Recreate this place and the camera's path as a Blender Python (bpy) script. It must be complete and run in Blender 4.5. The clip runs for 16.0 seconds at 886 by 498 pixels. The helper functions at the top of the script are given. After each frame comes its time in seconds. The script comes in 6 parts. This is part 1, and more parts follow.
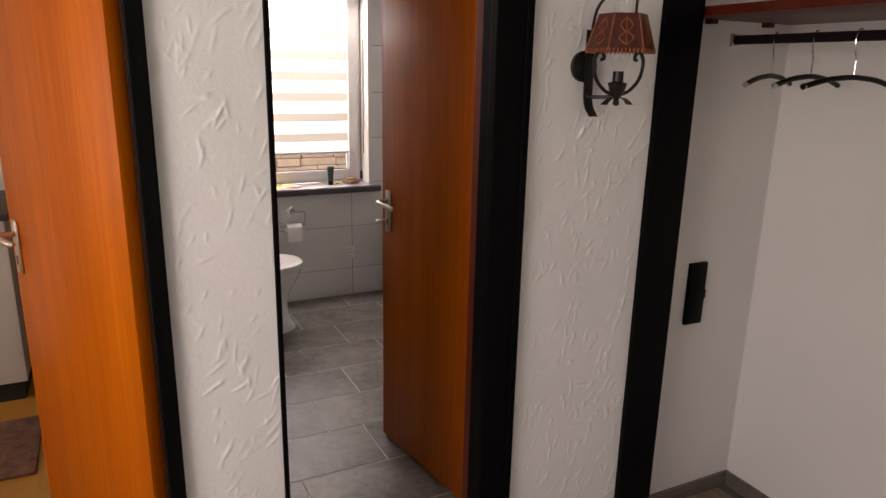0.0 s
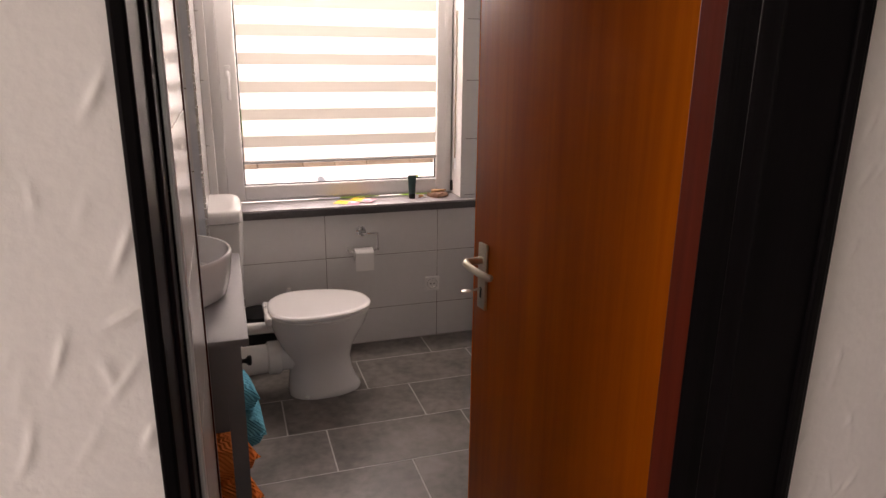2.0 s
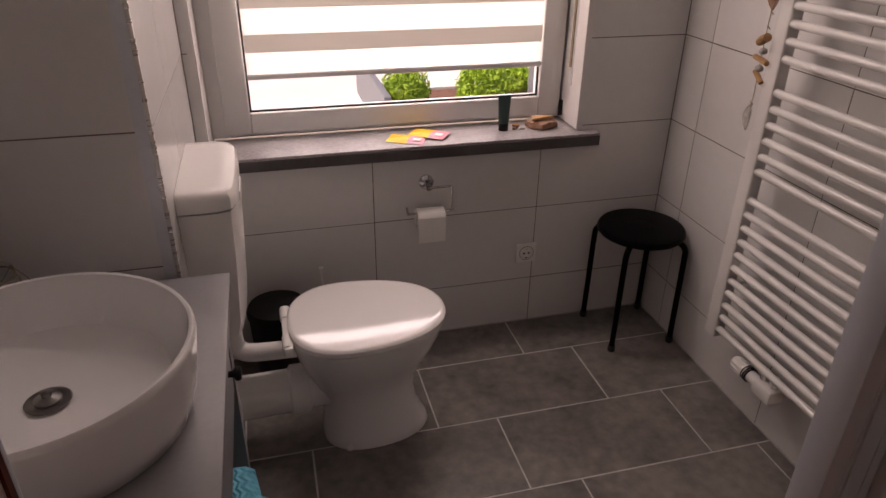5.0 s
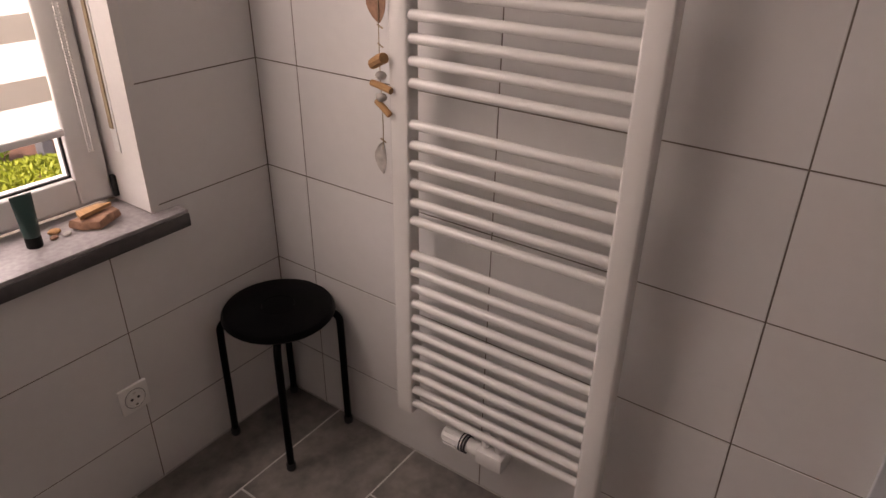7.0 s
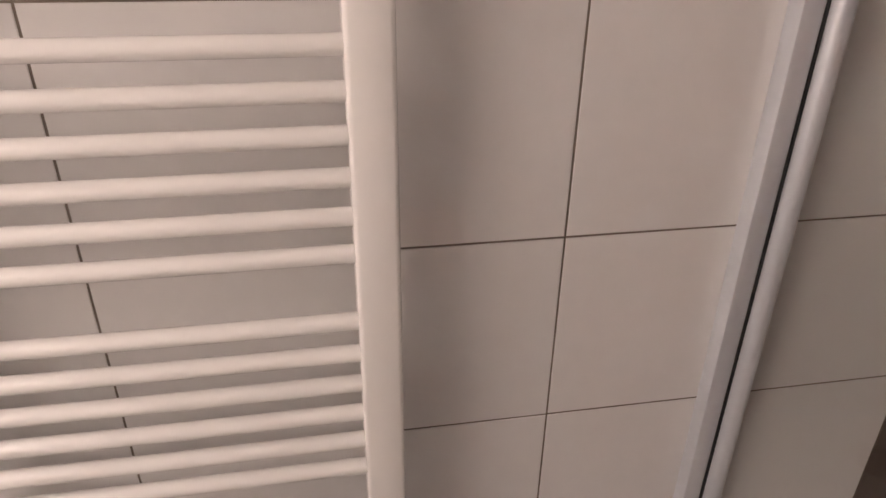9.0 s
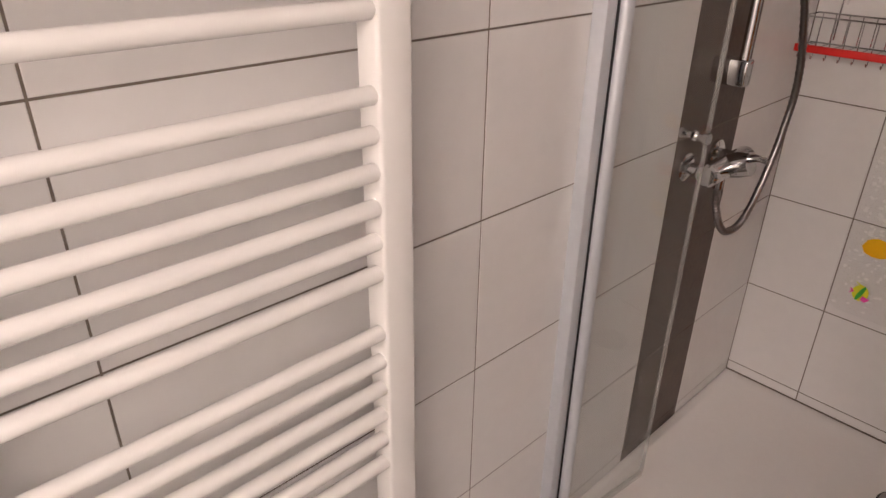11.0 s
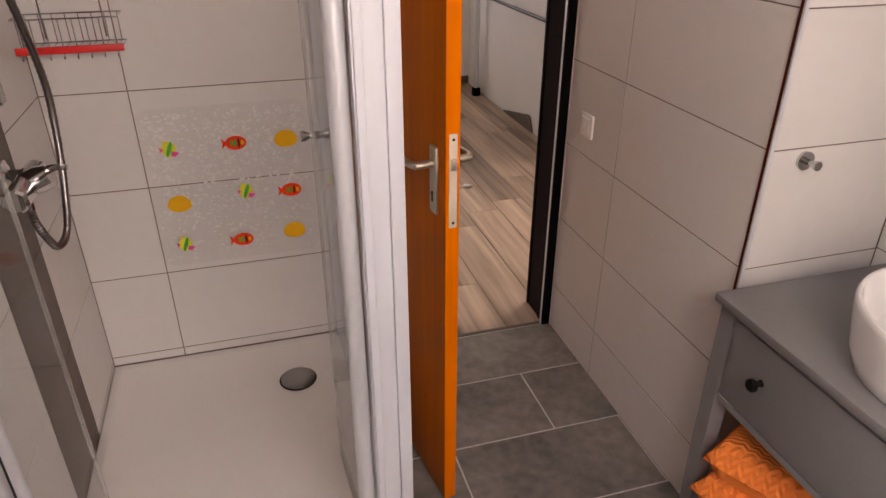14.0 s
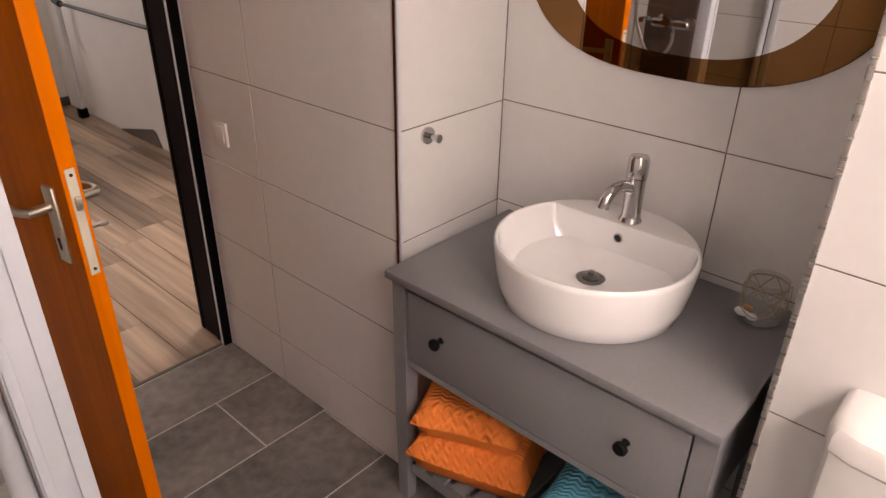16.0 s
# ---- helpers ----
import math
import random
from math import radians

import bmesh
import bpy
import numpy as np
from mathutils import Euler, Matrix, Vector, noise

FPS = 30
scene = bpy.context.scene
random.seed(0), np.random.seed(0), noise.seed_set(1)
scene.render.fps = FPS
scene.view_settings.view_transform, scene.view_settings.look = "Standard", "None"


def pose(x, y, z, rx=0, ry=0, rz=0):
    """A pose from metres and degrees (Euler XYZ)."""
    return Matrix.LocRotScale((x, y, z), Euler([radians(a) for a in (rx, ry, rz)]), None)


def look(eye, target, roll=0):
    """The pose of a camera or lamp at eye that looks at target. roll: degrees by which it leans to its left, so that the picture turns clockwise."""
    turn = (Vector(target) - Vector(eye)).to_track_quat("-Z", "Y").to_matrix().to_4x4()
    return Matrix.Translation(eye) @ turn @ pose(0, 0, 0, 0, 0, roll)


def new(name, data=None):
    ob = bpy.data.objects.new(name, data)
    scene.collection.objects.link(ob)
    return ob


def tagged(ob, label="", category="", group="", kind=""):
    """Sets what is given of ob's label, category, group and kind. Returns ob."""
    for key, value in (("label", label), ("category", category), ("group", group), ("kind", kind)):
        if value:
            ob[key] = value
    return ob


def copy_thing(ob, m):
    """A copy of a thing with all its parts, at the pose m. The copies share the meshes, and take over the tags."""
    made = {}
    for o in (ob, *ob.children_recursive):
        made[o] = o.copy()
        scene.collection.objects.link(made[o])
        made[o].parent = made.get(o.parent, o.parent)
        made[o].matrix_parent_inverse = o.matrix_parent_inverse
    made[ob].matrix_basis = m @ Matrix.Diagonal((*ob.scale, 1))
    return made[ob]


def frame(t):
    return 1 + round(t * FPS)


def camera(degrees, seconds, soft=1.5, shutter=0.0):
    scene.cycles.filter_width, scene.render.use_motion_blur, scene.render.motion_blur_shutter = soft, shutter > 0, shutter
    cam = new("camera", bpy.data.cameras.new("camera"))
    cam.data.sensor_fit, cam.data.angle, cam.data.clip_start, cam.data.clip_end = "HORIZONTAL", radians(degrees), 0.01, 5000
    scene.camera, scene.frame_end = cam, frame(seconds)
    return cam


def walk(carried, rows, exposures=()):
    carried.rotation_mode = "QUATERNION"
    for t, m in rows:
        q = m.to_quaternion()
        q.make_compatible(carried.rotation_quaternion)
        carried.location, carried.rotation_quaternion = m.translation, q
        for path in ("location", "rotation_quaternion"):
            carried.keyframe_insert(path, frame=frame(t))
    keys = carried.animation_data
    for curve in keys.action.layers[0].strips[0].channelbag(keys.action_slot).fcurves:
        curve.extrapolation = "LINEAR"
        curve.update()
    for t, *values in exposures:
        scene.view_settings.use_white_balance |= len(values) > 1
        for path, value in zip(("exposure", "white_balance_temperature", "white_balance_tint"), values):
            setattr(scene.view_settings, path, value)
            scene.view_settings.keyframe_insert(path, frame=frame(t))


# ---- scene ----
cam = camera(66.8, 16.0)
PATH = [
    (0, (-1.966, -4.365, 1.565), (-1.105, -2.635, 1.048), 1.2),
    (0.5, (-1.864, -4.206, 1.556), (-1.044, -2.457, 1.037), 1.3),
    (1, (-1.794, -3.954, 1.551), (-1.064, -2.171, 1.015), 0.9),
    (1.5, (-1.709, -3.679, 1.53), (-1.046, -1.873, 0.985), 0.8),
    (2, (-1.575, -3.378, 1.536), (-0.979, -1.552, 0.978), 0.7),
    (2.5, (-1.511, -3.152, 1.547), (-1.031, -1.295, 0.98), 0.7),
    (3, (-1.476, -2.947, 1.563), (-1.105, -1.068, 0.987), 0.4),
    (3.2, (-1.469, -2.898, 1.564), (-1.116, -1.051, 0.883), 0.3),
    (5.3, (-1.412, -1.997, 1.525), (-0.889, -0.316, 0.576), 0.6),
    (5.5, (-1.388, -1.927, 1.525), (-0.745, -0.29, 0.572), 0.6),
    (6, (-1.349, -1.757, 1.525), (-0.399, -0.279, 0.57), 0.7),
    (6.5, (-1.297, -1.601, 1.528), (-0.081, -0.328, 0.579), 0.7),
    (7, (-1.197, -1.455, 1.505), (0.248, -0.445, 0.561), 0.8),
    (7.5, (-1.041, -1.271, 1.514), (0.583, -0.568, 0.582), 1.1),
    (8, (-0.917, -1.126, 1.519), (0.813, -0.764, 0.584), 1.0),
    (8.5, (-0.82, -1.061, 1.5), (0.946, -1.03, 0.562), 0.8),
    (9, (-0.758, -1.051, 1.497), (0.991, -1.366, 0.58), 0.7),
    (11.5, (-0.637, -0.536, 1.589), (0.448, -1.943, 0.67), 0.5),
    (12, (-0.573, -0.51, 1.606), (0.246, -2.084, 0.684), 0.1),
    (12.5, (-0.537, -0.504, 1.609), (-0.032, -2.2, 0.677), 0.3),
    (13, (-0.523, -0.512, 1.606), (-0.36, -2.273, 0.671), 0.2),
    (13.5, (-0.552, -0.494, 1.595), (-0.72, -2.261, 0.673), -0.0),
    (14, (-0.562, -0.513, 1.613), (-1.061, -2.207, 0.673), 0.1),
    (14.5, (-0.542, -0.517, 1.615), (-1.371, -2.077, 0.678), 0.2),
    (15, (-0.542, -0.518, 1.607), (-1.659, -1.893, 0.679), 0.6),
    (15.5, (-0.562, -0.534, 1.612), (-1.875, -1.717, 0.675), 0.9),
    (16, (-0.573, -0.545, 1.614), (-1.89, -1.725, 0.678), 0.9),
]
walk(cam, [(t, look(eye, target, roll)) for t, eye, target, roll in PATH],
     [(0.0, 0.56, 7200, 23), (1.5, 0.44, 7400, 26), (2.0, 0.36, 7500, 28), (2.5, 0.0, 7250, 28), (3.0, -0.36, 7450, 30), (3.2, -0.36, 7450, 31), (5.5, -0.12, 7650, 34),
      (6.5, 0.02, 7700, 34), (7.0, 0.12, 7650, 31), (7.5, 0.66, 7950, 31), (8.0, 0.74, 7800, 30), (9.0, 0.7, 7700, 29), (11.5, 1.03, 7500, 27),
      (12.0, 1.04, 7500, 27), (12.5, 0.88, 7650, 30), (13.5, 0.95, 7600, 29), (14.5, 1.12, 7700, 29), (16.0, 1.12, 7700, 29)])

# ---- world, sun, large lights ----
world = bpy.data.worlds.new("overcast_sky")
scene.world = world
world.use_nodes = True
wn = world.node_tree
sky = wn.nodes.new("ShaderNodeTexSky")
sky.sky_type = "NISHITA"
sky.sun_disc = False
sky.sun_elevation = radians(49)
sky.sun_rotation = radians(288)
sky.dust_density = 3.0
wn.links.new(sky.outputs[0], wn.nodes["Background"].inputs[0])
wn.nodes["Background"].inputs[1].default_value = 0.15
sun = new("sun", bpy.data.lights.new("sun", "SUN"))
sun.data.energy, sun.data.angle, sun.data.color = 5.0, radians(2), (1.0, 0.96, 0.9)
sun.matrix_world = look((0, 0, 0), (0.62, 0.2, -0.76))


def area_lamp(name, eye, target, sx, sz, watts, color):
    lamp = new(name, bpy.data.lights.new(name, "AREA"))
    lamp.data.shape, lamp.data.size, lamp.data.size_y = "RECTANGLE", sx, sz
    lamp.data.energy, lamp.data.color = watts, color
    lamp.matrix_world = look(eye, target)
    return lamp


area_lamp("bath_window_daylight", (-0.97, 0.62, 1.78), (-0.97, 0.0, 1.55), 1.5, 1.5, 46, (1.0, 0.98, 0.95))
# added fill lamp, room side of the blind above the view, lifts the room
area_lamp("bath_window_head_fill", (-1.0, 0.085, 1.985), (-1.0, -1.3, 0.6), 1.06, 0.17, 7.6, (1.0, 0.98, 0.95))
# added hall fill from the south end, its source is not a known window
area_lamp("hall_end_fill", (-1.7, -6.62, 1.5), (-1.3, -2.8, 1.05), 1.15, 1.15, 3.4, (1.0, 0.97, 0.94))
# invented side fill from the west, brightens the door leaf and plaster ridges
area_lamp("hall_side_fill", (-3.42, -3.85, 1.5), (0.0, -3.75, 1.05), 1.1, 1.15, 20, (1.0, 0.97, 0.94))
# extra warm fill hung inside the closed next room, no window built there
area_lamp("next_room_fill", (-4.9, -2.0, 1.5), (-2.0, -2.4, 1.0), 1.3, 1.2, 18, (1.0, 0.93, 0.82))


# ---- materials ----
def material(name, color, rough=0.5, metal=0.0, vary=0.08, scale=4.0, fine=60.0, bump=0.0, bump_scale=80.0,
             dark=None, per_object=0.0, coat=0.0, stretch=(1, 1, 1), spec=0.5):
    m = bpy.data.materials.new(name)
    m.use_nodes = True
    nt = m.node_tree
    N, L = nt.nodes, nt.links
    b = N["Principled BSDF"]
    b.inputs["Metallic"].default_value = metal
    b.inputs["Coat Weight"].default_value = coat
    b.inputs["Coat Roughness"].default_value = 0.08
    b.inputs["Specular IOR Level"].default_value = spec
    tc = N.new("ShaderNodeTexCoord")
    mp = N.new("ShaderNodeMapping")
    mp.inputs["Scale"].default_value = stretch
    L.new(tc.outputs["Object"], mp.inputs[0])
    n1 = N.new("ShaderNodeTexNoise")
    n1.inputs["Scale"].default_value, n1.inputs["Detail"].default_value = scale, 5
    n2 = N.new("ShaderNodeTexNoise")
    n2.inputs["Scale"].default_value, n2.inputs["Detail"].default_value = fine, 3
    for n in (n1, n2):
        L.new(mp.outputs[0], n.inputs["Vector"])
    if per_object:
        oi = N.new("ShaderNodeObjectInfo")
        va = N.new("ShaderNodeVectorMath")
        va.operation = "MULTIPLY_ADD"
        va.inputs[1].default_value = (17, 9, 5)
        L.new(oi.outputs["Random"], va.inputs[0])
        L.new(mp.outputs[0], va.inputs[2])
        for n in (n1, n2):
            L.new(va.outputs[0], n.inputs["Vector"])
    mixn = N.new("ShaderNodeMath")
    mixn.operation = "MULTIPLY_ADD"
    mixn.inputs[1].default_value = 0.6
    L.new(n1.outputs[0], mixn.inputs[0])
    sc = N.new("ShaderNodeMath")
    sc.operation = "MULTIPLY"
    sc.inputs[1].default_value = 0.4
    L.new(n2.outputs[0], sc.inputs[0])
    L.new(sc.outputs[0], mixn.inputs[2])
    ramp = N.new("ShaderNodeValToRGB")
    lo = dark if dark else tuple(c * (1 - vary) for c in color)
    hi = tuple(min(1, c * (1 + vary)) for c in color) if not dark else color
    ramp.color_ramp.elements[0].position, ramp.color_ramp.elements[1].position = 0.32, 0.68
    ramp.color_ramp.elements[0].color, ramp.color_ramp.elements[1].color = (*lo, 1), (*hi, 1)
    L.new(mixn.outputs[0], ramp.inputs[0])
    out = ramp.outputs[0]
    if per_object:
        hsv = N.new("ShaderNodeHueSaturation")
        mr = N.new("ShaderNodeMapRange")
        mr.inputs["To Min"].default_value, mr.inputs["To Max"].default_value = 1 - per_object, 1 + per_object
        L.new(oi.outputs["Random"], mr.inputs[0])
        L.new(mr.outputs[0], hsv.inputs["Value"])
        L.new(out, hsv.inputs["Color"])
        out = hsv.outputs[0]
    L.new(out, b.inputs["Base Color"])
    rr = N.new("ShaderNodeMapRange")
    rr.inputs["To Min"].default_value, rr.inputs["To Max"].default_value = rough * 0.85, min(1, rough * 1.15)
    L.new(n1.outputs[0], rr.inputs[0])
    L.new(rr.outputs[0], b.inputs["Roughness"])
    if bump:
        n3 = N.new("ShaderNodeTexNoise")
        n3.inputs["Scale"].default_value, n3.inputs["Detail"].default_value = bump_scale, 4
        L.new(mp.outputs[0], n3.inputs["Vector"])
        bp = N.new("ShaderNodeBump")
        bp.inputs["Strength"].default_value, bp.inputs["Distance"].default_value = bump, 0.004
        L.new(n3.outputs[0], bp.inputs["Height"])
        L.new(bp.outputs[0], b.inputs["Normal"])
    return m


def wood(name, light, dark, rough, axis, grain=14.0, coat=0.0, per_object=0.0, spec=0.4):
    """Wood with long grain along one axis."""
    s = [grain, grain, grain]
    s[axis] = grain * 0.045
    m = material(name, light, rough, dark=dark, scale=1.0, fine=6.0, bump=0.12, bump_scale=4.0, stretch=tuple(s),
                 per_object=per_object, coat=coat, spec=spec)
    return m


def glass_material(name, tint, rough=0.0, haze=0.0):
    """Thin clear sheet: straight-through light, with a gloss that grows towards grazing."""
    m = bpy.data.materials.new(name)
    m.use_nodes = True
    nt = m.node_tree
    N, L = nt.nodes, nt.links
    N.remove(N["Principled BSDF"])
    tr, gl, mx, fr = N.new("ShaderNodeBsdfTransparent"), N.new("ShaderNodeBsdfGlossy"), N.new("ShaderNodeMixShader"), N.new("ShaderNodeLayerWeight")
    tr.inputs[0].default_value = (*tint, 1)
    gl.inputs["Roughness"].default_value = rough
    pw, sc = N.new("ShaderNodeMath"), N.new("ShaderNodeMath")
    pw.operation, sc.operation = "POWER", "MULTIPLY_ADD"
    pw.inputs[1].default_value, sc.inputs[1].default_value, sc.inputs[2].default_value = 4.0, 0.38, 0.022
    fr.inputs[0].default_value = 0.5
    L.new(fr.outputs["Facing"], pw.inputs[0])
    L.new(pw.outputs[0], sc.inputs[0])
    L.new(sc.outputs[0], mx.inputs[0])
    base = tr
    if haze:
        df, hz = N.new("ShaderNodeBsdfDiffuse"), N.new("ShaderNodeMixShader")
        df.inputs[0].default_value = (0.7, 0.69, 0.68, 1)
        hz.inputs[0].default_value = haze
        L.new(tr.outputs[0], hz.inputs[1])
        L.new(df.outputs[0], hz.inputs[2])
        base = hz
    L.new(base.outputs[0], mx.inputs[1])
    L.new(gl.outputs[0], mx.inputs[2])
    L.new(mx.outputs[0], N["Material Output"].inputs[0])
    return m


def fabric(name, color, through_amount, clear=0.0):
    """Thin cloth that lets light through."""
    m = bpy.data.materials.new(name)
    m.use_nodes = True
    nt = m.node_tree
    N, L = nt.nodes, nt.links
    N.remove(N["Principled BSDF"])
    d, t, x = N.new("ShaderNodeBsdfDiffuse"), N.new("ShaderNodeBsdfTranslucent"), N.new("ShaderNodeMixShader")
    noise_tex = N.new("ShaderNodeTexNoise")
    noise_tex.inputs["Scale"].default_value = 220
    hs = N.new("ShaderNodeMixRGB")
    hs.inputs[1].default_value, hs.inputs[2].default_value = (*[c * 0.92 for c in color], 1), (*color, 1)
    L.new(noise_tex.outputs[0], hs.inputs[0])
    L.new(hs.outputs[0], d.inputs[0])
    L.new(hs.outputs[0], t.inputs[0])
    x.inputs[0].default_value = through_amount
    L.new(d.outputs[0], x.inputs[1])
    L.new(t.outputs[0], x.inputs[2])
    last = x
    if clear:
        tr, y = N.new("ShaderNodeBsdfTransparent"), N.new("ShaderNodeMixShader")
        y.inputs[0].default_value = clear
        L.new(x.outputs[0], y.inputs[1])
        L.new(tr.outputs[0], y.inputs[2])
        last = y
    L.new(last.outputs[0], N["Material Output"].inputs[0])
    return m


def zigzag(name, color):
    """Terry cloth with a woven chevron relief."""
    m = material(name, color, 0.95, vary=0.12, scale=9, fine=300, spec=0.1)
    nt = m.node_tree
    N, L = nt.nodes, nt.links
    tc, sep = N.new("ShaderNodeTexCoord"), N.new("ShaderNodeSeparateXYZ")
    L.new(tc.outputs["Object"], sep.inputs[0])
    tri = N.new("ShaderNodeMath")
    tri.operation, tri.inputs[1].default_value = "PINGPONG", 0.016
    L.new(sep.outputs["Y"], tri.inputs[0])
    add = N.new("ShaderNodeMath")
    add.operation = "ADD"
    flat = N.new("ShaderNodeMath")
    flat.operation, flat.inputs[1].default_value = "MULTIPLY", 0.55
    L.new(tri.outputs[0], flat.inputs[0])
    L.new(flat.outputs[0], add.inputs[0])
    add2 = N.new("ShaderNodeMath")
    add2.operation = "ADD"
    L.new(sep.outputs["X"], add2.inputs[0])
    L.new(sep.outputs["Z"], add2.inputs[1])
    L.new(add2.outputs[0], add.inputs[1])
    rib = N.new("ShaderNodeMath")
    rib.operation, rib.inputs[1].default_value = "PINGPONG", 0.0068
    L.new(add.outputs[0], rib.inputs[0])
    sc = N.new("ShaderNodeMath")
    sc.operation, sc.inputs[1].default_value = "MULTIPLY", 160
    L.new(rib.outputs[0], sc.inputs[0])
    bp = N.new("ShaderNodeBump")
    bp.inputs["Strength"].default_value, bp.inputs["Distance"].default_value = 0.75, 0.005
    L.new(sc.outputs[0], bp.inputs["Height"])
    L.new(bp.outputs[0], N["Principled BSDF"].inputs["Normal"])
    return m


M_TILE = material("white_wall_tile", (0.72, 0.71, 0.70), 0.18, vary=0.03, scale=3, fine=30, per_object=0.012, bump=0.02, bump_scale=12)
M_GROUT = material("grey_grout", (0.17, 0.14, 0.115), 0.9, vary=0.2, scale=8, fine=120, bump=0.2)
M_FLOOR = material("grey_floor_tile", (0.27, 0.245, 0.225), 0.38, dark=(0.085, 0.078, 0.074), scale=4.5, fine=26, per_object=0.08, bump=0.06, bump_scale=90)
M_FGROUT = material("light_floor_grout", (0.55, 0.53, 0.51), 0.9, vary=0.2, scale=14, fine=90)
M_PLASTER = material("white_plaster", (0.78, 0.77, 0.76), 0.85, vary=0.04, scale=3, fine=80, bump=0.15, bump_scale=120)
M_CEIL = material("ceiling_paint", (0.86, 0.85, 0.84), 0.9, vary=0.02, scale=3, fine=80)
M_SMOOTH = material("painted_wall", (0.7, 0.68, 0.66), 0.8, vary=0.03, scale=2.5, fine=120, bump=0.12, bump_scale=220)
M_DOOR = wood("orange_door_veneer", (0.52, 0.122, 0.002), (0.33, 0.064, 0.0012), 0.38, 2, grain=9, spec=0.12)
M_DOOREDGE = wood("orange_door_edge", (0.86, 0.2, 0.002), (0.7, 0.14, 0.002), 0.4, 2, grain=14, spec=0.06)
M_FRAMERED = wood("red_brown_frame", (0.11, 0.014, 0.005), (0.06, 0.008, 0.003), 0.4, 2, grain=14, spec=0.2)
M_BLACK = wood("black_painted_frame", (0.006, 0.005, 0.006), (0.003, 0.003, 0.003), 0.4, 2, grain=18, spec=0.03)
M_DARKGREY = material("dark_grey_frame", (0.013, 0.009, 0.012), 0.4, vary=0.1, spec=0.03)
M_PLANK = wood("weathered_plank", (0.56, 0.42, 0.315), (0.085, 0.057, 0.04), 0.38, 1, grain=5.2, per_object=0.3)
M_SKIRT = wood("grey_brown_skirting", (0.16, 0.135, 0.115), (0.085, 0.07, 0.06), 0.45, 0, grain=20)
M_PVC = material("white_window_pvc", (0.76, 0.76, 0.75), 0.3, vary=0.02, scale=4)
M_SILL = material("grey_sill_stone", (0.48, 0.455, 0.465), 0.4, dark=(0.24, 0.22, 0.225), scale=7, fine=80, spec=0.3)
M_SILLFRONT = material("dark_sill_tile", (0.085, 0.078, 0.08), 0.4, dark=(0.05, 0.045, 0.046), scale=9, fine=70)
M_CERAMIC = material("white_ceramic", (0.83, 0.82, 0.81), 0.07, vary=0.01, coat=0.6)
M_BASIN = material("cream_ceramic", (0.85, 0.85, 0.855), 0.07, vary=0.01, coat=0.6)
M_PLASTIC = material("white_plastic", (0.83, 0.82, 0.8), 0.22, vary=0.02)
M_RAD = material("white_radiator_enamel", (0.75, 0.737, 0.715), 0.25, vary=0.015)
M_CHROME = material("chrome", (0.58, 0.575, 0.575), 0.08, 1.0, vary=0.03)
M_STEEL = material("brushed_steel", (0.58, 0.56, 0.53), 0.28, 1.0, vary=0.08, stretch=(1, 1, 20))
M_HOSE = material("grey_hose_steel", (0.3, 0.29, 0.285), 0.3, 1.0, vary=0.1)
M_NICKEL = material("satin_nickel", (0.66, 0.61, 0.52), 0.34, 1.0, vary=0.06)
M_LOCKSTRIP = material("cream_painted_steel", (0.72, 0.66, 0.54), 0.45, vary=0.06, scale=40)
M_ALU = material("matt_silver_aluminium", (0.62, 0.65, 0.69), 0.32, 0.3, vary=0.05, scale=6)
M_WHITEALU = material("pale_shower_profile", (0.60, 0.64, 0.70), 0.3, vary=0.03)
M_RUBBER = material("black_rubber", (0.012, 0.012, 0.013), 0.55, vary=0.2)
M_STOOL = material("black_stool_paint", (0.003, 0.003, 0.0032), 0.32, vary=0.2, bump=0.03, spec=0.06)
M_BIN = material("black_bin_plastic", (0.004, 0.004, 0.004), 0.45, vary=0.2, spec=0.2)
M_VANITY = material("grey_lacquer", (0.212, 0.209, 0.22), 0.42, vary=0.06, scale=4, fine=90, bump=0.03)
M_TRAY = material("shower_tray_acrylic", (0.74, 0.725, 0.71), 0.3, vary=0.02, scale=3)
M_STRIP = wood("dark_brown_tile_strip", (0.125, 0.09, 0.073), (0.075, 0.053, 0.043), 0.35, 2, grain=16, spec=0.15)
M_GLASS = glass_material("clear_glass", (0.985, 0.992, 0.988))
M_BULB = glass_material("bulb_glass", (1, 1, 1))
M_FROST = glass_material("candle_jar_glass", (0.97, 0.98, 0.96), 0.12, 0.26)
M_MIRROR = material("mirror_silver", (0.9, 0.9, 0.9), 0.01, 1.0, vary=0.0)
M_BRONZE = material("bronze_mirror", (0.23, 0.115, 0.042), 0.015, 1.0, vary=0.0)
M_CREAM = fabric("cream_blind_band", (0.76, 0.71, 0.63), 0.14)
M_SHEER = fabric("sheer_blind_band", (0.91, 0.885, 0.85), 0.55, 0.10)
M_ORANGE = zigzag("orange_terry", (1.0, 0.25, 0.055))
M_TEAL = zigzag("teal_terry", (0.11, 0.43, 0.56))
M_PAPER = material("toilet_paper", (0.85, 0.84, 0.82), 0.95, vary=0.02, bump=0.2, bump_scale=160)
M_YELLOW = material("yellow_print", (0.9, 0.55, 0.02), 0.5, vary=0.05)
M_PINK = material("pink_print", (0.85, 0.3, 0.38), 0.5, vary=0.15, scale=40)
M_GREENDK = material("dark_green_plastic", (0.02, 0.055, 0.05), 0.35, vary=0.15)
M_DRIFT = wood("driftwood", (0.52, 0.3, 0.14), (0.3, 0.16, 0.075), 0.8, 1, grain=60)
